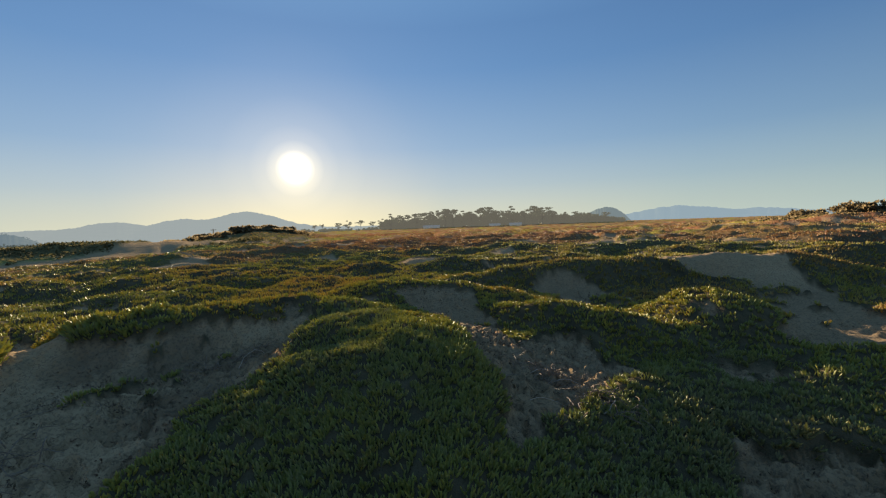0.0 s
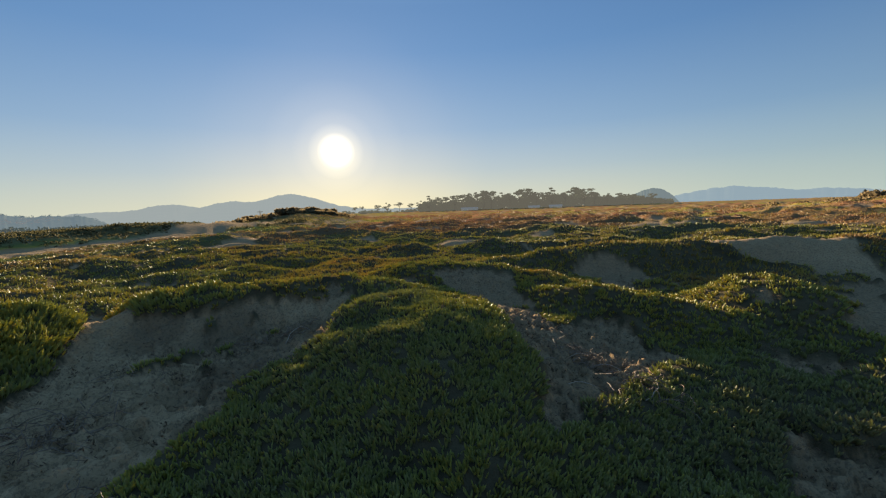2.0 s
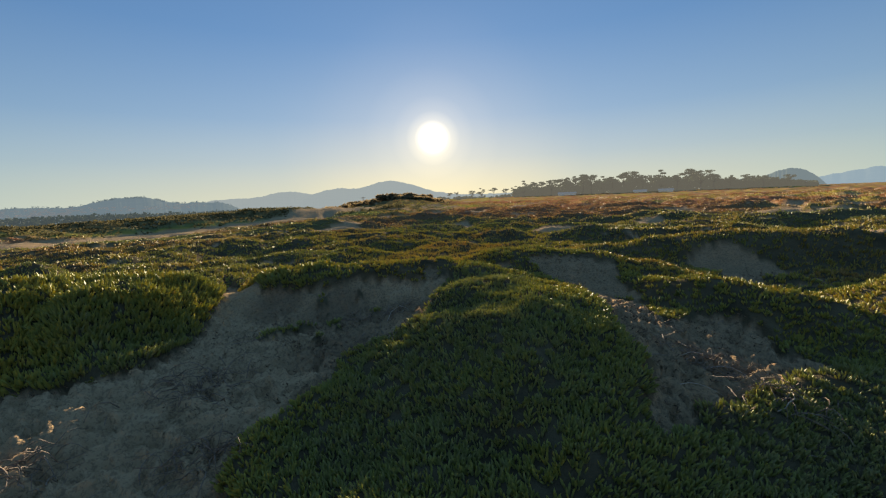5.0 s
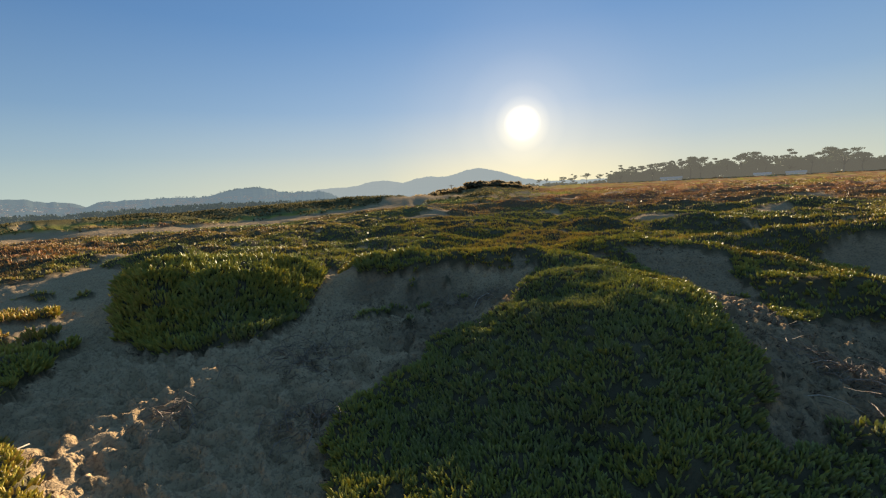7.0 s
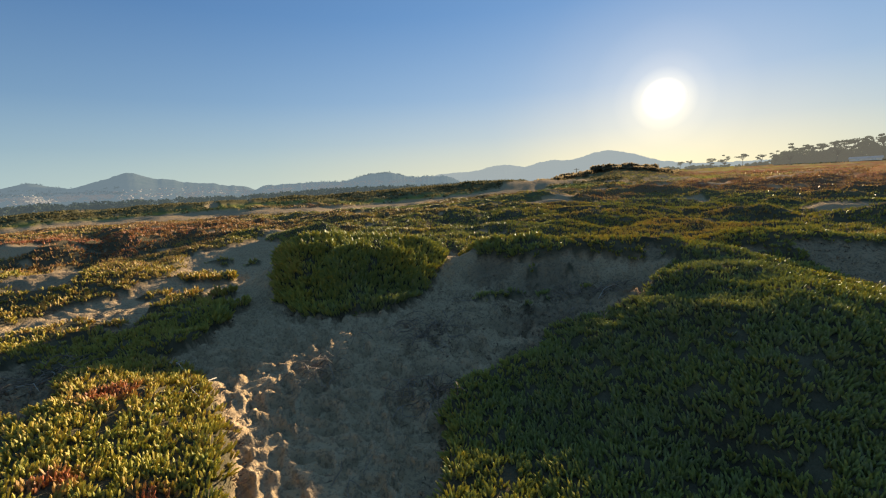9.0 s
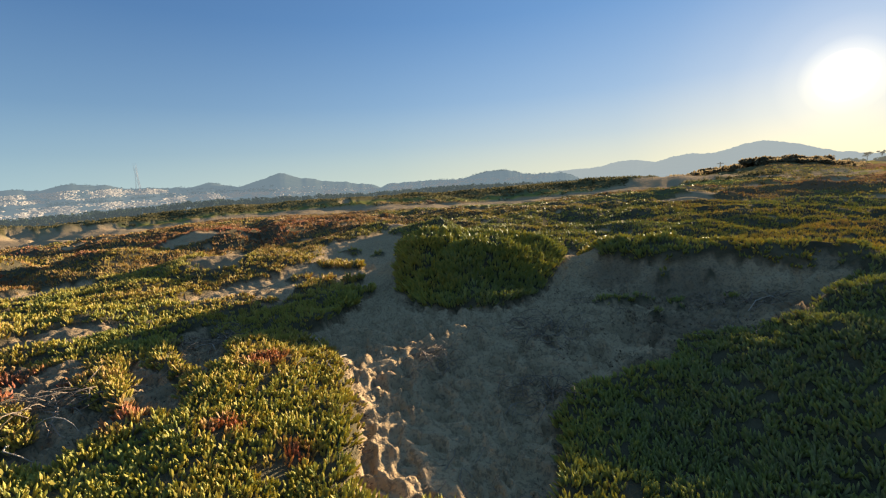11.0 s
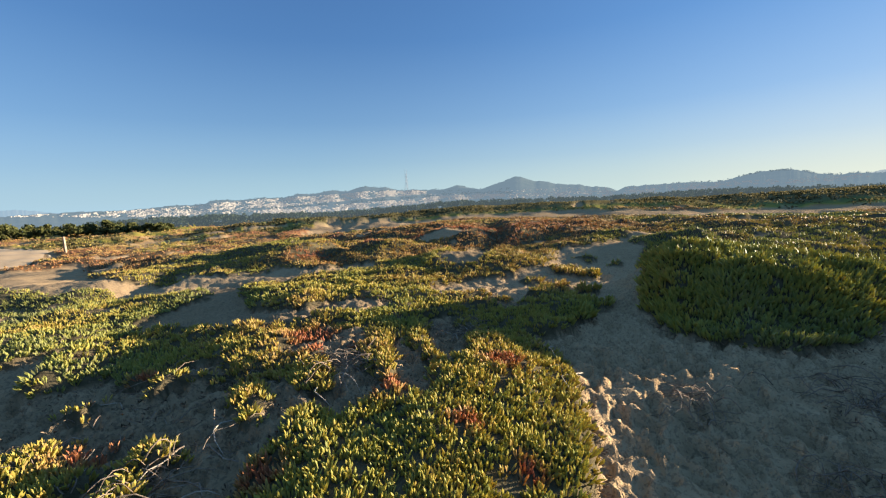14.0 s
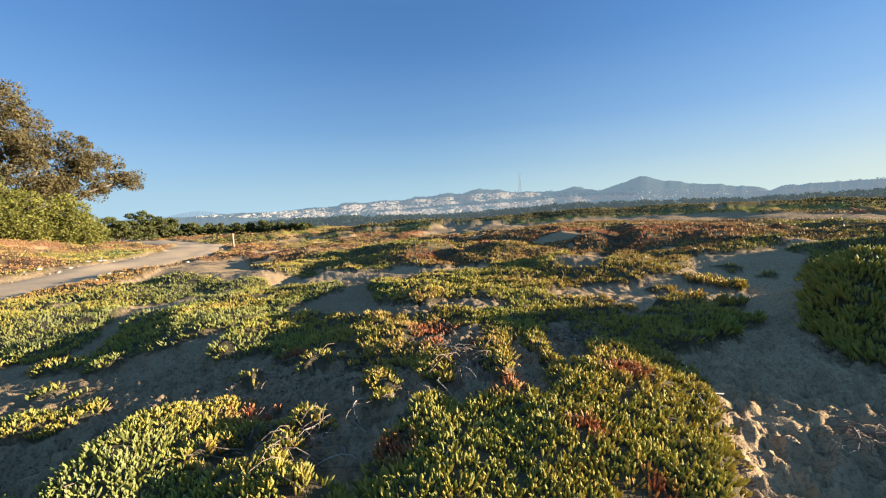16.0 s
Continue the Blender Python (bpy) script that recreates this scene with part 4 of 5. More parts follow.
def build_woods():
    r = random.Random(11)
    tops = [(-134, -0.6), (-122, -0.5), (-116, -0.75), (-109, -0.95), (-102, -0.8), (-96, -0.45), (-92, -0.3), (-82, -0.45), (-74, -0.62), (-66, -0.42), (-58, -0.35), (-50, -0.6), (-40, -0.6)]
    ta, te = zip(*tops)
    pts = []
    for n in range(2600):
        a = r.uniform(-134, -40)
        d = r.uniform(900, 1300)
        e = float(np.interp(a, ta, te)) - 0.18 + 0.16 * noise.noise(Vector((a * 0.6, 1.0, 0))) + 0.12 * noise.noise(Vector((a * 2.3, 4.0, 0)))
        z = EYE + d * math.tan(rad(e)) - 26 * r.random() ** 1.6
        pts.append((d * math.sin(rad(a)), d * math.cos(rad(a)), z, r.uniform(6, 10)))
    v, f = clump_cloud(pts, 2.8, 21, 0.7, 3)
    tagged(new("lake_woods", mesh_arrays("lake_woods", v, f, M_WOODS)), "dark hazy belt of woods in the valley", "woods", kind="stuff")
    # trees between the streets and along the hill tops
    pts = []
    for n in range(1500):
        a = r.uniform(-134, -84)
        b, t = band_at(UPPER_TOWN, min(a, -95.6))
        e = r.gauss(band_at(LOWER_TOWN, max(a, -116))[1] + 0.16, 0.10) if a > -118 and r.random() < 0.7 else r.uniform(b - 0.15, t)
        if noise.noise(Vector((a * 0.8, e * 4.0, 9.0))) < -0.1:
            continue
        (x, y, z), s = slope_at(a, e)
        pts.append((x, y, z + 3, r.uniform(5, 9)))
    for n in range(420):
        a = r.choice((r.gauss(-55, 2.2), r.uniform(-66, -44), r.uniform(-110, -88), r.uniform(-126, -108)))
        f = at_peak if a < -70 else at_merced
        if noise.noise(Vector((a * 1.1, 0.0, 3.0))) < -0.05:
            continue
        x, y, z, e = f(a, r.uniform(0.96, 1.0))
        pts.append((x, y, z + r.uniform(0, 5), r.uniform(4, 8)))
    v, f = clump_cloud(pts, 2.4, 16, 0.75, 8)
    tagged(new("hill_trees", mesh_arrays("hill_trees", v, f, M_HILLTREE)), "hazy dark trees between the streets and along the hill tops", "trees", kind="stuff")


build_woods()


# ---------------------------------------------------------------- trees
def tube(bm, pts, radii, sides=6):
    """A tapered limb through the given points."""
    rings = []
    for i, p in enumerate(pts):
        d = (Vector(pts[min(i + 1, len(pts) - 1)]) - Vector(pts[max(i - 1, 0)])).normalized()
        u = d.cross(Vector((0.3, 0.9, 0.2))).normalized()
        v = d.cross(u)
        rings.append([bm.verts.new(Vector(p) + (u * math.cos(a) + v * math.sin(a)) * radii[i]) for a in [k * math.tau / sides for k in range(sides)]])
    for a, b in zip(rings, rings[1:]):
        for k in range(sides):
            bm.faces.new((a[k], a[(k + 1) % sides], b[(k + 1) % sides], b[k]))
    bm.faces.new(rings[0][::-1])
    bm.faces.new(rings[-1])


def bent(a, b, r, sag=0.15, n=5):
    """Points from a to b with some wander."""
    a, b = Vector(a), Vector(b)
    l = (b - a).length
    out = []
    for i in range(n):
        t = i / (n - 1)
        w = math.sin(t * math.pi) * l * sag
        out.append(a.lerp(b, t) + Vector((r.uniform(-1, 1), r.uniform(-1, 1), r.uniform(-0.3, 0.8))) * w * 0.6)
    out[0], out[-1] = a, b
    return out


def umbrella_tree(seed, height, spread, bark, leaves, label, category="tree", pads=7, low=0.55, size=0.5, per=60, name="cypress_tree"):
    """A windblown tree: leaning trunk, forked limbs and flat pads of leaf sprays."""
    r = random.Random(seed)
    top = tagged(new(name), label, category)
    bm = bmesh.new()
    fork = Vector((r.uniform(-0.06, 0.06) * height, r.uniform(-0.06, 0.06) * height, height * low * 0.75))
    tr = height * 0.022
    tube(bm, bent((0, 0, -0.6), fork, r, 0.08), [tr * 1.6, tr * 1.2, tr, tr * 0.9, tr * 0.8], 7)
    pts = []
    part("trunk", bm, bark, top)
    for k in range(pads):
        limb = bmesh.new()
        a = k * math.tau / pads + r.uniform(-0.5, 0.5)
        d = spread * r.uniform(0.25, 0.95) * (0.4 if k == 0 else 1)
        h = height * r.uniform(low, 0.93) if k else height * 0.93
        end = Vector((math.cos(a) * d, math.sin(a) * d, h))
        tube(limb, bent(fork, end, r, 0.14), [tr * 0.7, tr * 0.55, tr * 0.42, tr * 0.3, tr * 0.15], 5)
        part("limb", limb, bark, top)
        pr = spread * r.uniform(0.30, 0.52)
        for q in range(5):
            pts.append((end.x + r.uniform(-1, 1) * pr * 0.8, end.y + r.uniform(-1, 1) * pr * 0.8, end.z + r.uniform(-0.2, 0.4) * pr * 0.5, pr * r.uniform(0.4, 0.75)))
    v, f = clump_cloud(pts, size, per, 0.5, seed)
    data_part("crown", mesh_arrays("crown", v, f, leaves), top)
    return top


def polar(a, d):
    return d * math.sin(rad(a)), d * math.cos(rad(a))


def level_z(d, el):
    return EYE + d * math.tan(rad(el))


def build_tree_belt():
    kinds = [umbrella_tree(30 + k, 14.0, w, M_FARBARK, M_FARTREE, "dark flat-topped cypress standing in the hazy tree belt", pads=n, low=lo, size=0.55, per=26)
             for k, (w, n, lo) in enumerate(((5.5, 7, 0.62), (4.2, 6, 0.7), (6.5, 8, 0.45), (5.0, 8, 0.30), (6.0, 7, 0.72)))]
    for k in kinds:
        tagged(k, group="cypress belt")
    r = random.Random(4)
    tops = [(-17.2, 0.6), (-16.2, 0.7), (-14.2, 0.75), (-12.9, 1.1), (-11.2, 1.0), (-9.6, 0.85), (-8.4, 1.2), (-7.2, 1.85), (-6.0, 1.6), (-4.9, 1.5), (-3.6, 1.7),
            (-2.6, 1.8), (-1.8, 2.0), (-0.5, 2.1), (0.4, 2.15), (1.4, 2.1), (2.8, 1.95), (3.8, 1.8), (5.2, 2.05), (6.1, 2.25), (7.4, 1.8), (9.4, 2.35), (11.0, 1.6),
            (12.4, 2.1), (13.5, 1.9), (14.8, 1.5), (16.4, 1.25), (17.8, 1.25), (19.3, 0.95), (21.4, 0.95), (22.7, 0.3)]
    for i, (a, top) in enumerate(tops):
        d = r.uniform(330, 370)
        x, y = polar(a, d)
        z = gz(x, y) - 0.2
        k = (level_z(d, top) - z) / 14.0
        src = kinds[(i * 3 + (2 if -8 < a < 2 else 0)) % 5]
        m = Matrix.Translation((x, y, z)) @ Matrix.Rotation(r.uniform(0, 6.28), 4, "Z") @ Matrix.Scale(k, 4)
        if i < 5:
            kinds[i].matrix_basis = m
        else:
            made = copy_thing(src, m)
            made.matrix_basis = m
    # close-grown lower trees under the tall ones
    pts = []
    for n in range(1250):
        a = r.uniform(-8.5, 23.5)
        d = r.uniform(345, 400)
        x, y = polar(a, d)
        h = (13.0 if -2 < a < 15 else 9.0 if a < 0 else 8.0) * (0.75 + 0.35 * noise.noise(Vector((a * 0.9, 0, 0)))) * min(1, (24.5 - a) / 5)
        pts.append((x, y, gz(x, y) + h * r.random(), r.uniform(1.6, 3.0)))
    for n in range(60):
        a = r.uniform(-19, -9)
        x, y = polar(a, r.uniform(345, 400))
        pts.append((x, y, gz(x, y) + 1.2 * r.random(), r.uniform(1.0, 1.8)))
    v, f = clump_cloud(pts, 1.0, 34, 0.8, 9)
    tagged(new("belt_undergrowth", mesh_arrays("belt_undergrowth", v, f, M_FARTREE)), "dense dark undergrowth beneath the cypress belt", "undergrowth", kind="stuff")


build_tree_belt()


def build_scrub():
    r = random.Random(8)
    pts = []
    a, d = np.random.default_rng(15).uniform(-138, -24, 4600), np.random.default_rng(16).normal(55, 7.0, 4600)
    xs, ys = d * np.sin(np.radians(a)), d * np.cos(np.radians(a))
    zs, ok = ground_z(xs, ys), (cover(xs, ys) > 0.5) & (vnoise(xs / 7, ys / 7, 91) > -0.25)       # dune crest behind the track
    low = [(x, y, z - 0.06, r.uniform(0.4, 0.9)) for x, y, z in zip(xs[ok], ys[ok], zs[ok])]
    v, f = clump_cloud(low, 0.13, 24, 0.22, 22)
    tagged(new("crest_scrub", mesh_arrays("crest_scrub", v, f, M_CREST)), "low olive scrub matting the dune crest", "scrub", kind="stuff")
    for n in range(260):                       # dune below the sun
        a = r.gauss(-22.8, 2.2)
        d = r.uniform(88, 104)
        x, y = polar(a, d)
        pts.append((x, y, gz(x, y) + 0.3, r.uniform(0.5, 1.2)))
    for n in range(90):
        a = r.uniform(-34, -27)
        x, y = polar(a, r.uniform(82, 100))
        pts.append((x, y, gz(x, y) + 0.5, r.uniform(0.5, 1.0)))
    for n in range(160):                       # crest on the far side
        a = r.uniform(30, 52)
        x, y = polar(a, r.gauss(64, 5))
        if noise.noise(Vector((x / 6, y / 6, 4))) < 0.0:
            continue
        pts.append((x, y, gz(x, y), r.uniform(0.4, 0.9)))
    v, f = clump_cloud(pts, 0.20, 60, 0.42, 21)
    tagged(new("dune_scrub", mesh_arrays("dune_scrub", v, f, M_SCRUB)), "low dark scrub along the dune crests", "scrub", kind="stuff")


build_scrub()


def shrub(name, a, d, height, spread, mat, label, seed, flat=0.75, size=0.22, per=90, count=26, category="shrub"):
    """A bush: several stems and a broken crown of leaf sprays."""
    r = random.Random(seed)
    x, y = polar(a, d)
    top = tagged(new(name), label, category)
    top.location = (x, y, gz(x, y) - 0.05)
    pts = []
    for k in range(count):
        ang, rr = r.uniform(0, math.tau), spread * math.sqrt(r.random()) * 0.85
        h = height * (0.12 + 0.75 * r.random()) * (1 - 0.55 * (rr / spread) ** 2)
        end = (math.cos(ang) * rr, math.sin(ang) * rr, h)
        pts.append((*end, spread * r.uniform(0.16, 0.3)))
        if k % 3 == 0:
            bm = bmesh.new()
            tube(bm, bent((r.uniform(-0.2, 0.2), r.uniform(-0.2, 0.2), -0.2), end, r, 0.1, 4), [0.07, 0.05, 0.035, 0.015], 5)
            part("stem", bm, M_BARK, top)
    v, f = clump_cloud(pts, size, per, flat, seed)
    data_part("crown", mesh_arrays("crown", v, f, mat), top)
    return top


def build_big_tree():
    r = random.Random(17)
    D = 50.0
    bx, by = polar(-155.5, D)
    bz = gz(bx, by) - 0.7
    top = tagged(new("gum_tree"), "large dusty olive gum tree with drooping outer boughs", "tree")
    top.location = (bx, by, bz)
    across = Vector((math.cos(rad(-155.5)), -math.sin(rad(-155.5)), 0))
    deep = Vector((math.sin(rad(-155.5)), math.cos(rad(-155.5)), 0))
    # crown lobes: across, up, half width, half height, sprays
    lobes = [(-0.8, 12.15, 3.5, 3.1, 109), (-5.5, 11.95, 4.4, 4.0, 92), (-2.6, 9.35, 4.2, 2.6, 69), (2.2, 10.05, 2.4, 2.2, 46), (3.6, 8.35, 3.2, 2.1, 64), (6.3, 7.15, 2.3, 1.6, 39), (8.6, 5.95, 1.4, 0.8, 18), (6.8, 4.95, 1.2, 0.5, 9), (0, 6.35, 4.8, 2.8, 57), (4.2, 5.65, 2.2, 1.6, 27), (-3.5, 7.35, 4.6, 2.4, 69), (-4.5, 13.2, 3.6, 2.2, 60), (0, 4.6, 4.8, 2.8, 50), (3.4, 4.9, 2.6, 1.8, 30)]
    bm = bmesh.new()
    tube(bm, bent((0, 0, -0.5), (0.3, 0.2, 2.6), r, 0.08), [0.55, 0.45, 0.4, 0.36, 0.32], 9)
    pts = []
    for lx, lz, w, h, n in lobes:
        c = across * lx + deep * r.uniform(-0.8, 0.8) + Vector((0, 0, lz))
        limb = bmesh.new()
        tube(limb, bent((0.3, 0.2, 2.5), c, r, 0.12), [0.26, 0.2, 0.14, 0.1, 0.05], 6)
        for k in range(n):
            u = Vector((r.gauss(0, 1), r.gauss(0, 1), r.gauss(0, 1))).normalized() * (r.random() ** 0.4)
            p = c + across * u.x * w + deep * u.y * w * 0.8 + Vector((0, 0, u.z * h))
            pts.append((*p, r.uniform(0.4, 1.0)))
            if k % 5 == 0:
                tube(limb, bent(c, p, r, 0.1, 4), [0.05, 0.04, 0.03, 0.012], 4)
        part("limb", limb, M_BARK, top)
    part("trunk", bm, M_BARK, top)
    v, f = clump_cloud(pts, 0.10, 130, 0.7, 5)
    data_part("crown", mesh_arrays("crown", v, f, M_GUM), top)


build_big_tree()
shrub("wattle_shrub", -150.4, 44, 3.9, 2.5, M_BUSH, "yellow-green wattle shrub at the foot of the bank", 43, 0.85, 0.085, 260, 40)
shrub("wattle_shrub", -153.2, 45, 5.2, 3.5, M_BUSH, "tall olive wattle shrub under the gum tree", 41, 0.85, 0.085, 380, 56)
shrub("wattle_shrub", -157.0, 45, 5.3, 3.6, M_BUSH, "yellow-green wattle shrub crowding the bank", 42, 0.85, 0.10, 220, 40)
M_PINE = foliage_material("pine foliage", (0.045, 0.058, 0.02), (0.14, 0.135, 0.05), 0.3)
for seed, (a, d, h, w) in enumerate(((-147.2, 70, 4.2, 3.0), (-144.8, 74, 4.8, 3.4), (-142.7, 76, 3.9, 2.4))):
    shrub("pine_shrub", a, d, h, w, M_PINE, "dark flat-crowned pine beside the trail bend", 60 + seed, 0.5, 0.16, 150, 46, "pine")
for seed, (a, d, h, w) in enumerate(((-139.6, 78, 2.5, 2.6), (-137.4, 80, 1.9, 2.4), (-134.8, 74, 2.2, 3.0), (-132.6, 72, 2.0, 2.4), (-130.4, 68, 1.4, 2.0), (-128.0, 66, 1.1, 2.0))):
    shrub("scrub_bush", a, d, h, w, M_PINE, "rounded dark green bush beyond the trail", 70 + seed, 0.6, 0.2, 90, 24, "bush")
for seed, (a, d, h, w) in enumerate(((41.6, 66, 0.9, 2.4), (44.8, 64, 1.6, 2.6), (47.0, 63, 1.5, 2.6), (50.0, 60, 1.3, 2.4))):
    shrub("scrub_bush", a, d, h, w, M_SCRUB, "dark rounded bush on the dune crest", 90 + seed, 0.6, 0.2, 90, 24, "bush")
for seed, (a, d, h, w) in enumerate(((-31.6, 96, 1.4, 2.8), (-30.0, 96, 1.3, 2.4), (-25.6, 92, 1.2, 2.6), (-23.6, 94, 1.3, 3.2), (-21.2, 95, 1.2, 2.8))):
    shrub("scrub_bush", a, d, h, w, M_SCRUB, "dark bush on the dune below the sun", 110 + seed, 0.6, 0.24, 90, 24, "bush")


# ---------------------------------------------------------------- the trail
def build_trail():
    c = np.array(TRAIL)
    t = np.linspace(0, len(c) - 1, 160)
    x = np.interp(t, np.arange(len(c)), c[:, 0])
    y = np.interp(t, np.arange(len(c)), c[:, 1])
    k = np.ones(9) / 9
    x[4:-4], y[4:-4] = np.convolve(x, k, "valid"), np.convolve(y, k, "valid")
    tx, ty = np.gradient(x), np.gradient(y)
    l = np.hypot(tx, ty)
    nx, ny = -ty / l, tx / l
    u = np.linspace(-1, 1, 9)
    w = 1.75 + 0.16 * vnoise(t * 3, t * 0, 5)
    X, Y = x[:, None] + nx[:, None] * u * w[:, None], y[:, None] + ny[:, None] * u * w[:, None]
    Z = np.maximum(ground_z(X, Y, False), ground_z(x, y, False)[:, None] - 0.05) + 0.05 - 0.07 * np.abs(u) ** 6
    i, j = np.arange(159)[:, None] * 9, np.arange(8)[None]
    q = np.stack([i + j, i + j + 1, i + 10 + j, i + 9 + j], -1).reshape(-1, 4)
    ob = new("trail", mesh_arrays("trail", np.stack([X, Y, Z], -1).reshape(-1, 3), q[:, ::-1], M_ROAD, (), True))
    tagged(ob, "pale packed trail curving past low stones", "trail", kind="structure")
    return x, y, nx, ny


tx_, ty_, nx_, ny_ = build_trail()


def stone_mesh(seed):
    r = random.Random(seed)
    bm = bmesh.new()
    bmesh.ops.create_icosphere(bm, subdivisions=1, radius=1)
    for v in bm.verts:
        v.co = Vector((v.co.x * 1.2, v.co.y * 0.85, v.co.z * 0.6)) * r.uniform(0.78, 1.15)
    me = bpy.data.meshes.new("stone")
    bm.to_mesh(me)
    bm.free()
    me.materials.append(M_STONE)
    return me


def build_stones():
    r = random.Random(33)
    kinds = [stone_mesh(s) for s in range(6)]
    for n in range(90):
        i = r.randrange(30, 110)
        side = r.choice((-1, 1))
        o = side * r.uniform(1.5, 2.3)
        x, y = tx_[i] + nx_[i] * o + r.uniform(-0.3, 0.3), ty_[i] + ny_[i] * o + r.uniform(-0.3, 0.3)
        k = r.uniform(0.03, 0.11)
        ob = new("stone", r.choice(kinds))
        ob.matrix_basis = Matrix.Translation((x, y, gz(x, y) + k * 0.25)) @ Matrix.Rotation(r.uniform(0, 6.28), 4, "Z") @ Matrix.Scale(k, 4)
        tagged(ob, "pale loose stone edging the sandy trail", "stone", "stones along the trail")


build_stones()


def build_post():
    x, y = -26.2, -27.0
    top = tagged(new("marker_post"), "weathered wooden marker post at the trail bend", "post")
    top.location = (x, y, gz(x, y))
    bm = bmesh.new()
    bmesh.ops.create_cube(bm, size=1)
    for v in bm.verts:
        v.co = Vector((v.co.x * 0.11, v.co.y * 0.11, v.co.z * 1.15 + 0.45))
    bmesh.ops.bevel(bm, geom=list(bm.edges), offset=0.012, segments=1)
    part("shaft", bm, M_POST, top, smooth=False)
    bm = bmesh.new()
    bmesh.ops.create_cube(bm, size=1)
    for v in bm.verts:
        v.co = Vector((v.co.x * 0.13, v.co.y * 0.13, 1.02)) if v.co.z < 0 else Vector((v.co.x * 0.05, v.co.y * 0.05, 1.07))
    part("cap", bm, M_POST, top, smooth=False)


build_post()


# ---------------------------------------------------------------- dry stems and scraps
def build_twigs():
    r = random.Random(71)
    spots = [(0.96, 3.86, 0.30, 70), (-3.0, 1.35, 0.20, 45), (-3.0, 2.45, 0.35, 90), (-2.3, 1.75, 0.25, 40), (-3.55, -0.95, 0.25, 25), (-3.3, -1.9, 0.6, 70), (-2.2, -2.2, 0.5, 60),
             (-3.7, -3.0, 0.7, 50), (-1.9, 0.9, 0.2, 20), (0.7, 4.8, 0.4, 40), (1.2, 3.3, 0.3, 40), (-3.2, 3.6, 0.6, 80), (-2.4, 4.2, 0.5, 60), (-6.9, 0.2, 0.6, 40), (-5.2, -4.4, 0.7, 40),
             (-0.3, 4.9, 0.5, 40), (-1.9, 3.4, 0.3, 40), (-3.2, -2.9, 0.3, 30), (-2.5, -1.6, 0.15, 30), (-2.1, -1.7, 0.15, 30), (-2.6, -2.5, 0.3, 40), (-4.6, -0.3, 0.3, 40), (-7.5, -3.2, 0.8, 50), (-3.4, -1.1, 0.25, 40)]
    vs, fs = [], []
    for cx, cy, sd, n in spots:
        for k in range(n):
            x, y = r.gauss(cx, sd * 0.6), r.gauss(cy, sd * 0.6)
            z = gz(x, y)
            a = r.uniform(0, math.tau)
            l = r.uniform(0.04, 0.16) if r.random() < 0.8 else r.uniform(0.2, 0.4)
            p = Vector((x, y, z + 0.004))
            d = Vector((math.cos(a), math.sin(a), r.uniform(-0.05, 0.7 if l < 0.12 else 0.2))).normalized()
            w = r.uniform(0.0016, 0.004)
            for seg in range(3):
                q = p + d * l / 3
                u = d.cross(Vector((0, 0.2, 1))).normalized() * w
                v = d.cross(u).normalized() * w
                b = len(vs)
                for c in (p, q):
                    vs += [c + u, c - u * 0.5 + v * 0.87, c - u * 0.5 - v * 0.87]
                for e in range(3):
                    fs.append((b + e, b + (e + 1) % 3, b + 3 + (e + 1) % 3, b + 3 + e))
                p = q
                d = (d + Vector((r.uniform(-0.5, 0.5), r.uniform(-0.5, 0.5), r.uniform(-0.5, 0.2)))).normalized()
    tagged(new("dry_stems", mesh_arrays("dry_stems", [tuple(v) for v in vs], fs, M_TWIG)), "dry brown stems scattered on the sand", "dry stems", kind="stuff")


build_twigs()


def build_tangles():
    """Heaps of dead brown stems, each lying where its clump died."""
    r = random.Random(83)
    for cx, cy, size, n, label in TANGLES:
        stems = []
        for k in range(n):
            x, y = r.gauss(cx, size * 0.4), r.gauss(cy, size * 0.4)
            a, l, h, bend = r.uniform(0, math.tau), r.uniform(0.10, 0.34), r.uniform(0.01, 0.10), r.uniform(-0.9, 0.9)
            for t in (0, 0.25, 0.5, 0.75, 1.0):
                stems.append((x + math.cos(a + bend * t) * l * t, y + math.sin(a + bend * t) * l * t, 0.006 + h * math.sin(math.pi * (0.1 + 0.8 * t))))
        c = np.array(stems)
        lie = ground_z(c[:, 0], c[:, 1]).reshape(n, 5)
        c[:, 2] += (0.35 * lie + 0.65 * lie.mean(1, keepdims=True)).ravel() + 0.004
        bm = bmesh.new()
        for k in range(n):
            w = r.uniform(0.0022, 0.0048)
            tube(bm, [tuple(q) for q in c[k * 5:k * 5 + 5]], [w, w, w * 0.9, w * 0.75, w * 0.5], 4)
        ob = part("twig_tangle", bm, M_TWIG)
        tagged(ob, label, "dry twigs", kind="stuff")


TANGLES = [(-3.15, 2.55, 0.42, 70, "tangle of dry brown twigs on the trodden sand"), (-2.35, 1.82, 0.30, 50, "heap of dead brown stems beside the shaded mound"),
           (-3.2, 1.43, 0.2, 26, "small tuft of dry stems in the sand path"), (0.98, 3.93, 0.34, 60, "rusty dead stems round a reddish sprig in the gully"),
           (1.3, 3.35, 0.35, 40, "dry brown stems at the edge of the gully"), (-2.3, 4.3, 0.5, 50, "dead stems hanging from the ridge of ice plant"),
           (-3.55, -1.15, 0.3, 40, "grey dead stems in a hollow of the sunny mat"), (-4.6, -0.3, 0.35, 40, "grey twigs in a bare pocket of the mat"),
           (-2.1, -1.75, 0.3, 40, "bleached twigs on dark soil between clumps")]
build_tangles()


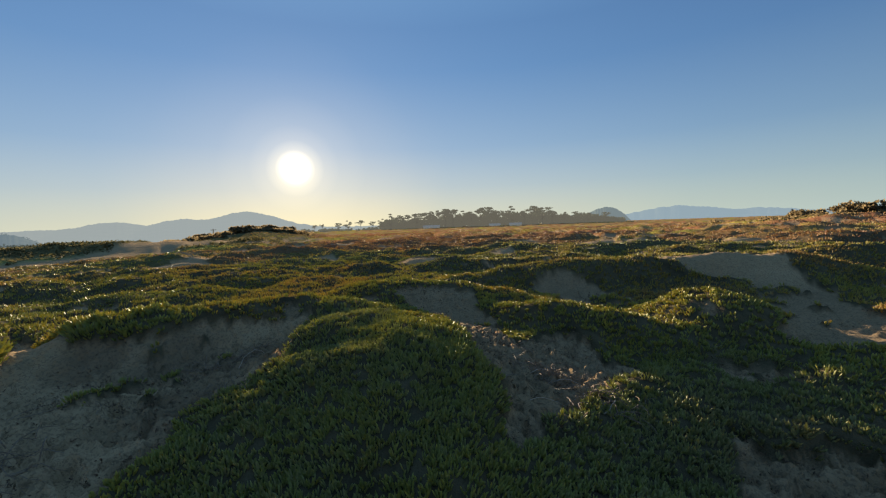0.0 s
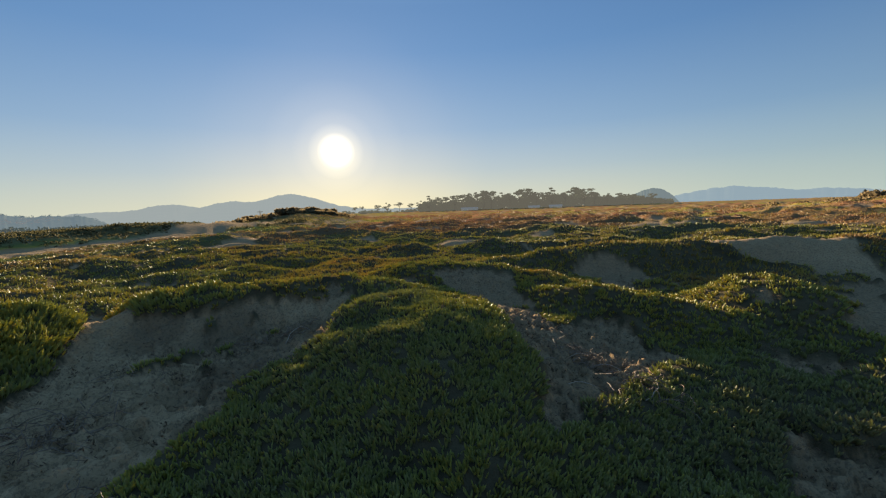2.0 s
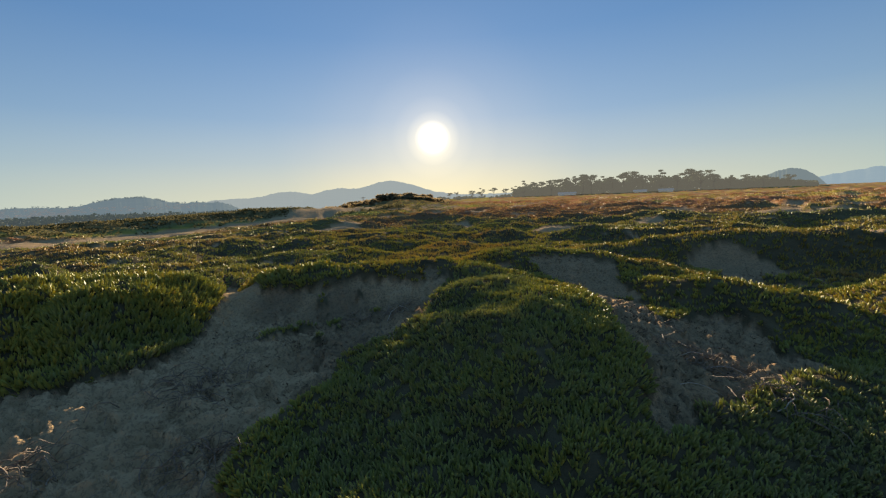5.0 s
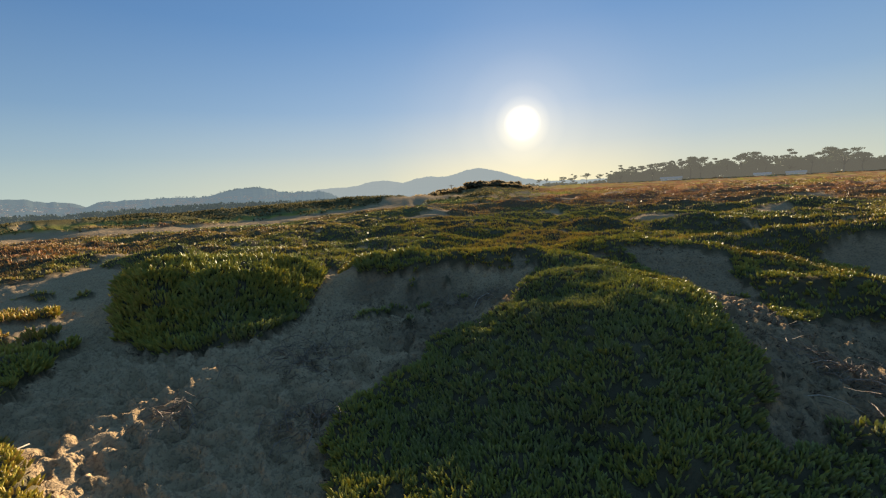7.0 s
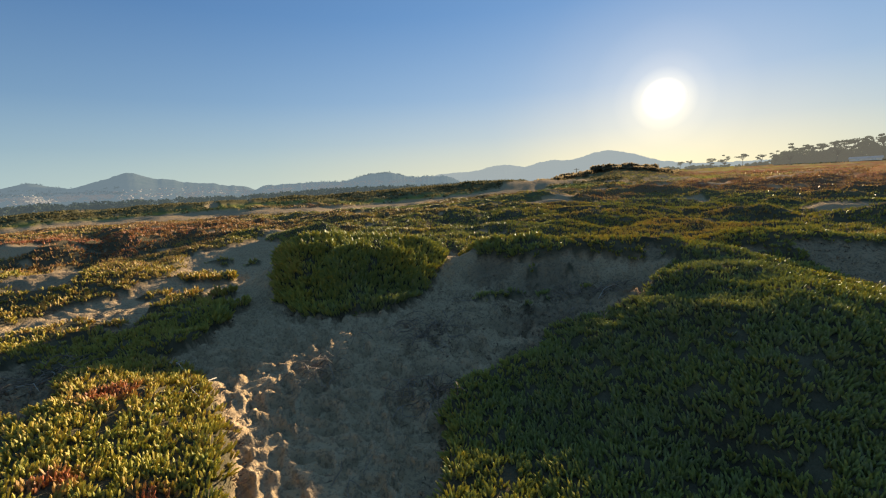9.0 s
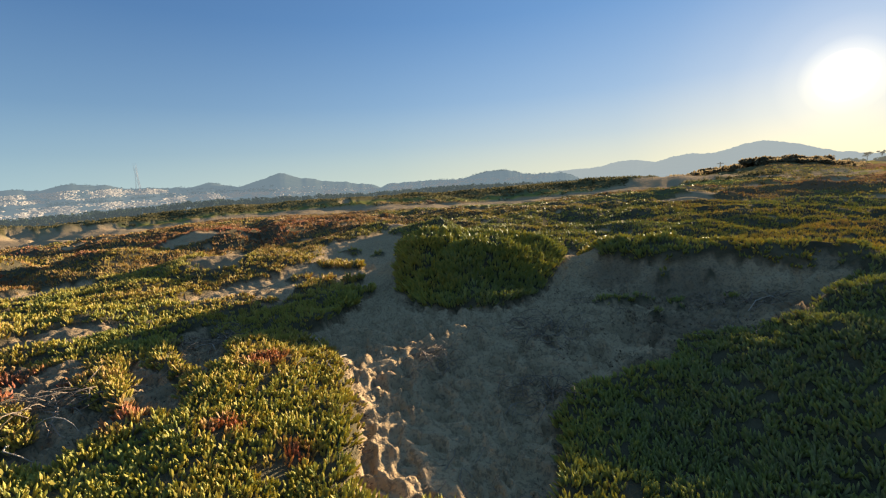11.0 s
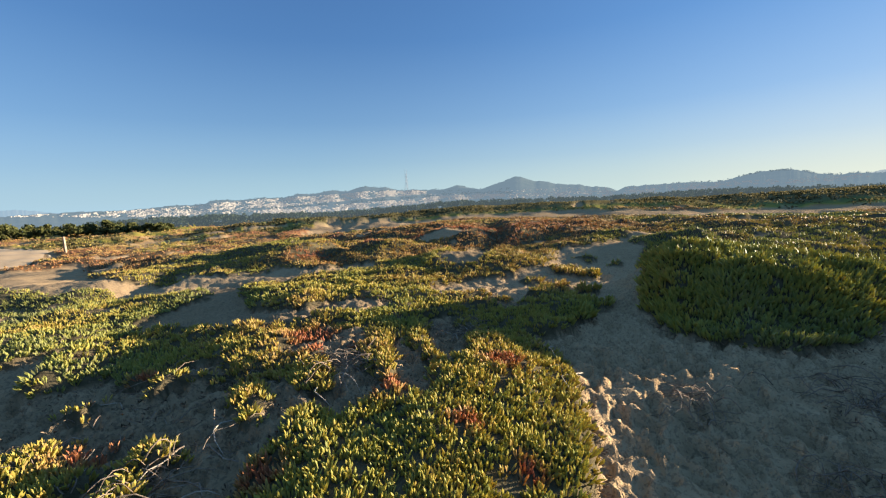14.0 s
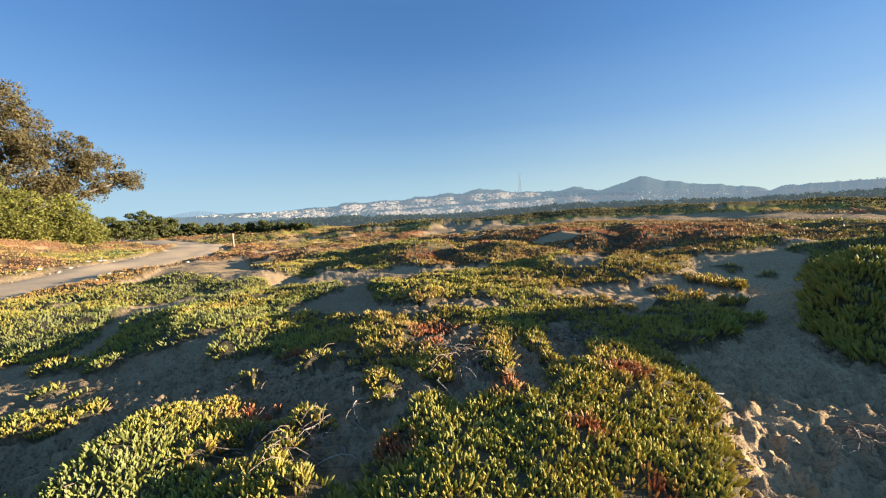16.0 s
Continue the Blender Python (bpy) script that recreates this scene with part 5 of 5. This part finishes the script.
def build_runners():
    """Bleached woody runners that arch out of the mats."""
    pale = plain_material("bleached runner", (0.22, 0.18, 0.14), (0.48, 0.41, 0.33), 60.0)
    r = random.Random(19)
    for x, y, a, l, arch in ((-3.2, -2.95, 80, 0.30, 0.05), (-3.75, -2.6, 60, 0.32, 0.06), (-2.56, -1.6, 20, 0.42, 0.07), (-2.03, -1.5, 100, 0.30, 0.05), (-2.24, -1.82, -10, 0.36, 0.04),
                             (-3.1, -1.05, 50, 0.34, 0.09), (-3.0, -1.15, 30, 0.30, 0.08), (-2.5, -4.45, 70, 0.34, 0.05), (-2.7, -2.8, 110, 0.22, 0.06), (-3.25, 0.62, -20, 0.5, 0.03),
                             (-4.6, -0.25, 10, 0.45, 0.06), (-4.4, -0.4, 40, 0.4, 0.05), (-3.9, 0.6, -5, 0.5, 0.06), 
                             (0.9, 3.9, 20, 0.35, 0.08), (1.05, 3.75, -30, 0.4, 0.06), (0.75, 3.2, 10, 0.35, 0.05), (1.3, 3.3, 60, 0.35, 0.04), (-1.9, 4.0, 60, 0.35, 0.1)):
        bm = bmesh.new()
        c, q = math.cos(rad(a)), math.sin(rad(a))
        pts = []
        bend = r.uniform(-0.3, 0.3)
        for k in range(7):
            t = k / 6
            u, v = (t - 0.5) * l, bend * l * math.sin(math.pi * t) + r.uniform(-0.01, 0.01)
            px, py = x + u * c - v * q, y + u * q + v * c
            pts.append([px, py, gz(px, py)])
        ease = [sum(q[2] for q in pts[max(0, k - 2):k + 3]) / len(pts[max(0, k - 2):k + 3]) for k in range(7)]
        for k in range(7):
            pts[k][2] = ease[k] + 0.012 + arch * math.sin(math.pi * k / 6) * (0.5 + k / 6)
        w = r.uniform(0.003, 0.0055)
        tube(bm, pts, [w, w, w * 0.95, w * 0.85, w * 0.75, w * 0.6, w * 0.4], 5)
        ob = part("dry_runner", bm, pale)
        tagged(ob, "bleached woody runner lying on the bare soil", "dry stem", "bleached runners")


build_runners()


def build_scrap():
    x, y = -0.43, 1.66
    bm = bmesh.new()
    bmesh.ops.create_grid(bm, x_segments=6, y_segments=4, size=1)
    for v in bm.verts:
        v.co = Vector((v.co.x * 0.028, v.co.y * 0.012, 0.006 * math.sin(v.co.x * 3.0) + 0.004 * math.cos(v.co.y * 5 + v.co.x)))
    bmesh.ops.solidify(bm, geom=list(bm.faces), thickness=0.0015)
    me = bpy.data.meshes.new("paper_scrap")
    bm.to_mesh(me)
    bm.free()
    me.materials.append(plain_material("white paper", (0.6, 0.62, 0.66), (0.78, 0.78, 0.8), 60.0))
    ob = new("paper_scrap", me)
    ob.matrix_basis = pose(x, y, gz(x, y) + 0.055, 10, -25, 40)
    tagged(ob, "small crumpled white scrap lying among the leaves", "litter")


build_scrap()


# ---------------------------------------------------------------- far buildings
def box(bm, x, y, z, sx, sy, sz):
    m = Matrix.Translation((x, y, z)) @ Matrix.Diagonal((sx, sy, sz, 1))
    bmesh.ops.create_cube(bm, size=1, matrix=m)


# walls, roofs and panes carry painted haze as a weak glow
M_WALL = plain_material("pale plaster wall", (0.50, 0.48, 0.45), (0.66, 0.64, 0.60), 0.6, haze_glow=(0.14, HAZE_GLOW_SUN, 0.4))
M_ROOF = plain_material("grey sheet roof", (0.22, 0.22, 0.22), (0.34, 0.34, 0.33), 0.6, haze_glow=(0.14, HAZE_GLOW_SUN, 0.4))
M_DARKGLASS = plain_material("dim window glass", (0.05, 0.06, 0.07), (0.09, 0.10, 0.12), 0.4, 0.3, 0.0, haze_glow=(0.2, HAZE_GLOW_BLUE, 0.6))


def low_building(a, d, length, height, turn=0):
    x, y = polar(a, d)
    top = tagged(new("low_building"), "long low pale building in front of the tree belt", "building")
    top.matrix_basis = Matrix.Translation((x, y, gz(x, y))) @ Matrix.Rotation(rad(-a + turn), 4, "Z")
    bm = bmesh.new()
    box(bm, 0, 0, height * 0.5 - 0.3, length, 7, height + 0.6)
    part("wall", bm, M_WALL, top, smooth=False)
    bm = bmesh.new()
    v = [bm.verts.new(c) for c in ((-length / 2 - 0.4, -4, height), (length / 2 + 0.4, -4, height), (length / 2 + 0.4, 4, height), (-length / 2 - 0.4, 4, height),
                                   (-length / 2 - 0.4, 0, height + 1.1), (length / 2 + 0.4, 0, height + 1.1))]
    for f in ((0, 1, 5, 4), (2, 3, 4, 5), (1, 2, 5), (3, 0, 4), (0, 3, 2, 1)):
        bm.faces.new([v[k] for k in f])
    part("roof", bm, M_ROOF, top, smooth=False)
    n = int(length // 5)
    for k in range(n):
        bm = bmesh.new()
        box(bm, -length / 2 + (k + 0.5) * length / n, -3.55, height * 0.55, 1.6, 0.2, height * 0.4)
        part("window", bm, M_DARKGLASS, top, smooth=False)


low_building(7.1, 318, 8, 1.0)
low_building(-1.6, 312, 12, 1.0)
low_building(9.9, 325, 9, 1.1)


def apartment_block(a, el, w, h):
    (x, y, z), s = slope_at(a, el)
    top = tagged(new("apartment_block"), "pale tall apartment block in the hazy town", "building")
    top.matrix_basis = Matrix.Translation((x, y, z - 4)) @ Matrix.Rotation(rad(-a), 4, "Z")
    bm = bmesh.new()
    box(bm, 0, 0, h / 2, w, 14, h)
    part("wall", bm, M_HOUSE, top, smooth=False)
    bm = bmesh.new()
    box(bm, 0, 0, h + 1.2, w * 0.4, 6, 2.4)
    part("roof_house", bm, M_HOUSE, top, smooth=False)
    for k in range(4):
        bm = bmesh.new()
        box(bm, 0, -7.1, h * (0.2 + 0.2 * k), w * 0.9, 0.4, h * 0.07)
        part("window_band", bm, M_DARKGLASS, top, smooth=False)


for a, el, w, h in ((-71.9, -0.45, 16, 26), (-70.4, -0.75, 42, 14), (-64.9, -0.3, 14, 26), (-62.7, -0.3, 22, 20), (-77.0, -0.1, 18, 16), (-72.1, 0.1, 9, 22), (-86.6, -0.35, 32, 16), (-95.0, -0.2, 22, 14), (-73.9, -0.3, 18, 12)):
    apartment_block(a, el, w, h)


def mast_tower(a, d, el0, el1):
    x, y = polar(a, d)
    z0, z1 = level_z(d, el0) - 25, level_z(d, el1)
    h = z1 - z0
    top = tagged(new("broadcast_tower"), "tall three-legged steel broadcast tower on the skyline", "tower")
    top.location = (x, y, z0)
    corner = [(math.cos(rad(k * 120 + 20)), math.sin(rad(k * 120 + 20))) for k in range(3)]
    levels = [(0.0, 15), (0.35, 9), (0.6, 7), (0.78, 9), (1.0, 9)]
    for cx, cy in corner:
        bm = bmesh.new()
        tube(bm, [(cx * r, cy * r, f * h) for f, r in levels], [1.6, 1.3, 1.2, 1.0, 0.5], 5)
        part("leg", bm, M_STEEL, top)
    for f, r in levels[1:4]:
        bm = bmesh.new()
        for k in range(3):
            p, q = corner[k], corner[(k + 1) % 3]
            tube(bm, [(p[0] * r, p[1] * r, f * h), (q[0] * r, q[1] * r, f * h)], [1.2, 1.2], 4)
        part("crossbar", bm, M_STEEL, top)
    bm = bmesh.new()
    for (f0, r0), (f1, r1) in zip(levels[:3], levels[1:4]):
        for k in range(3):
            p, q = corner[k], corner[(k + 1) % 3]
            tube(bm, [(p[0] * r0, p[1] * r0, f0 * h), (q[0] * r1, q[1] * r1, f1 * h)], [0.6, 0.6], 4)
    part("bracing", bm, M_STEEL, top)


mast_tower(-98.25, 3150, 1.9, 4.25)


def wooden_pole(a, d, el):
    x, y = polar(a, d)
    z = gz(x, y)
    h = level_z(d, el) - z
    top = tagged(new("utility_pole"), "thin dark wooden pole on the scrub dune", "pole")
    top.location = (x, y, z)
    bm = bmesh.new()
    tube(bm, [(0, 0, -0.3), (0, 0, h * 0.5), (0, 0, h)], [0.13, 0.11, 0.09], 7)
    part("shaft", bm, M_FARBARK, top)
    bm = bmesh.new()
    box(bm, 0, 0, h * 0.88, 1.4, 0.1, 0.12)
    part("crossarm", bm, M_FARBARK, top, smooth=False)


wooden_pole(-29.0, 110, 0.55)
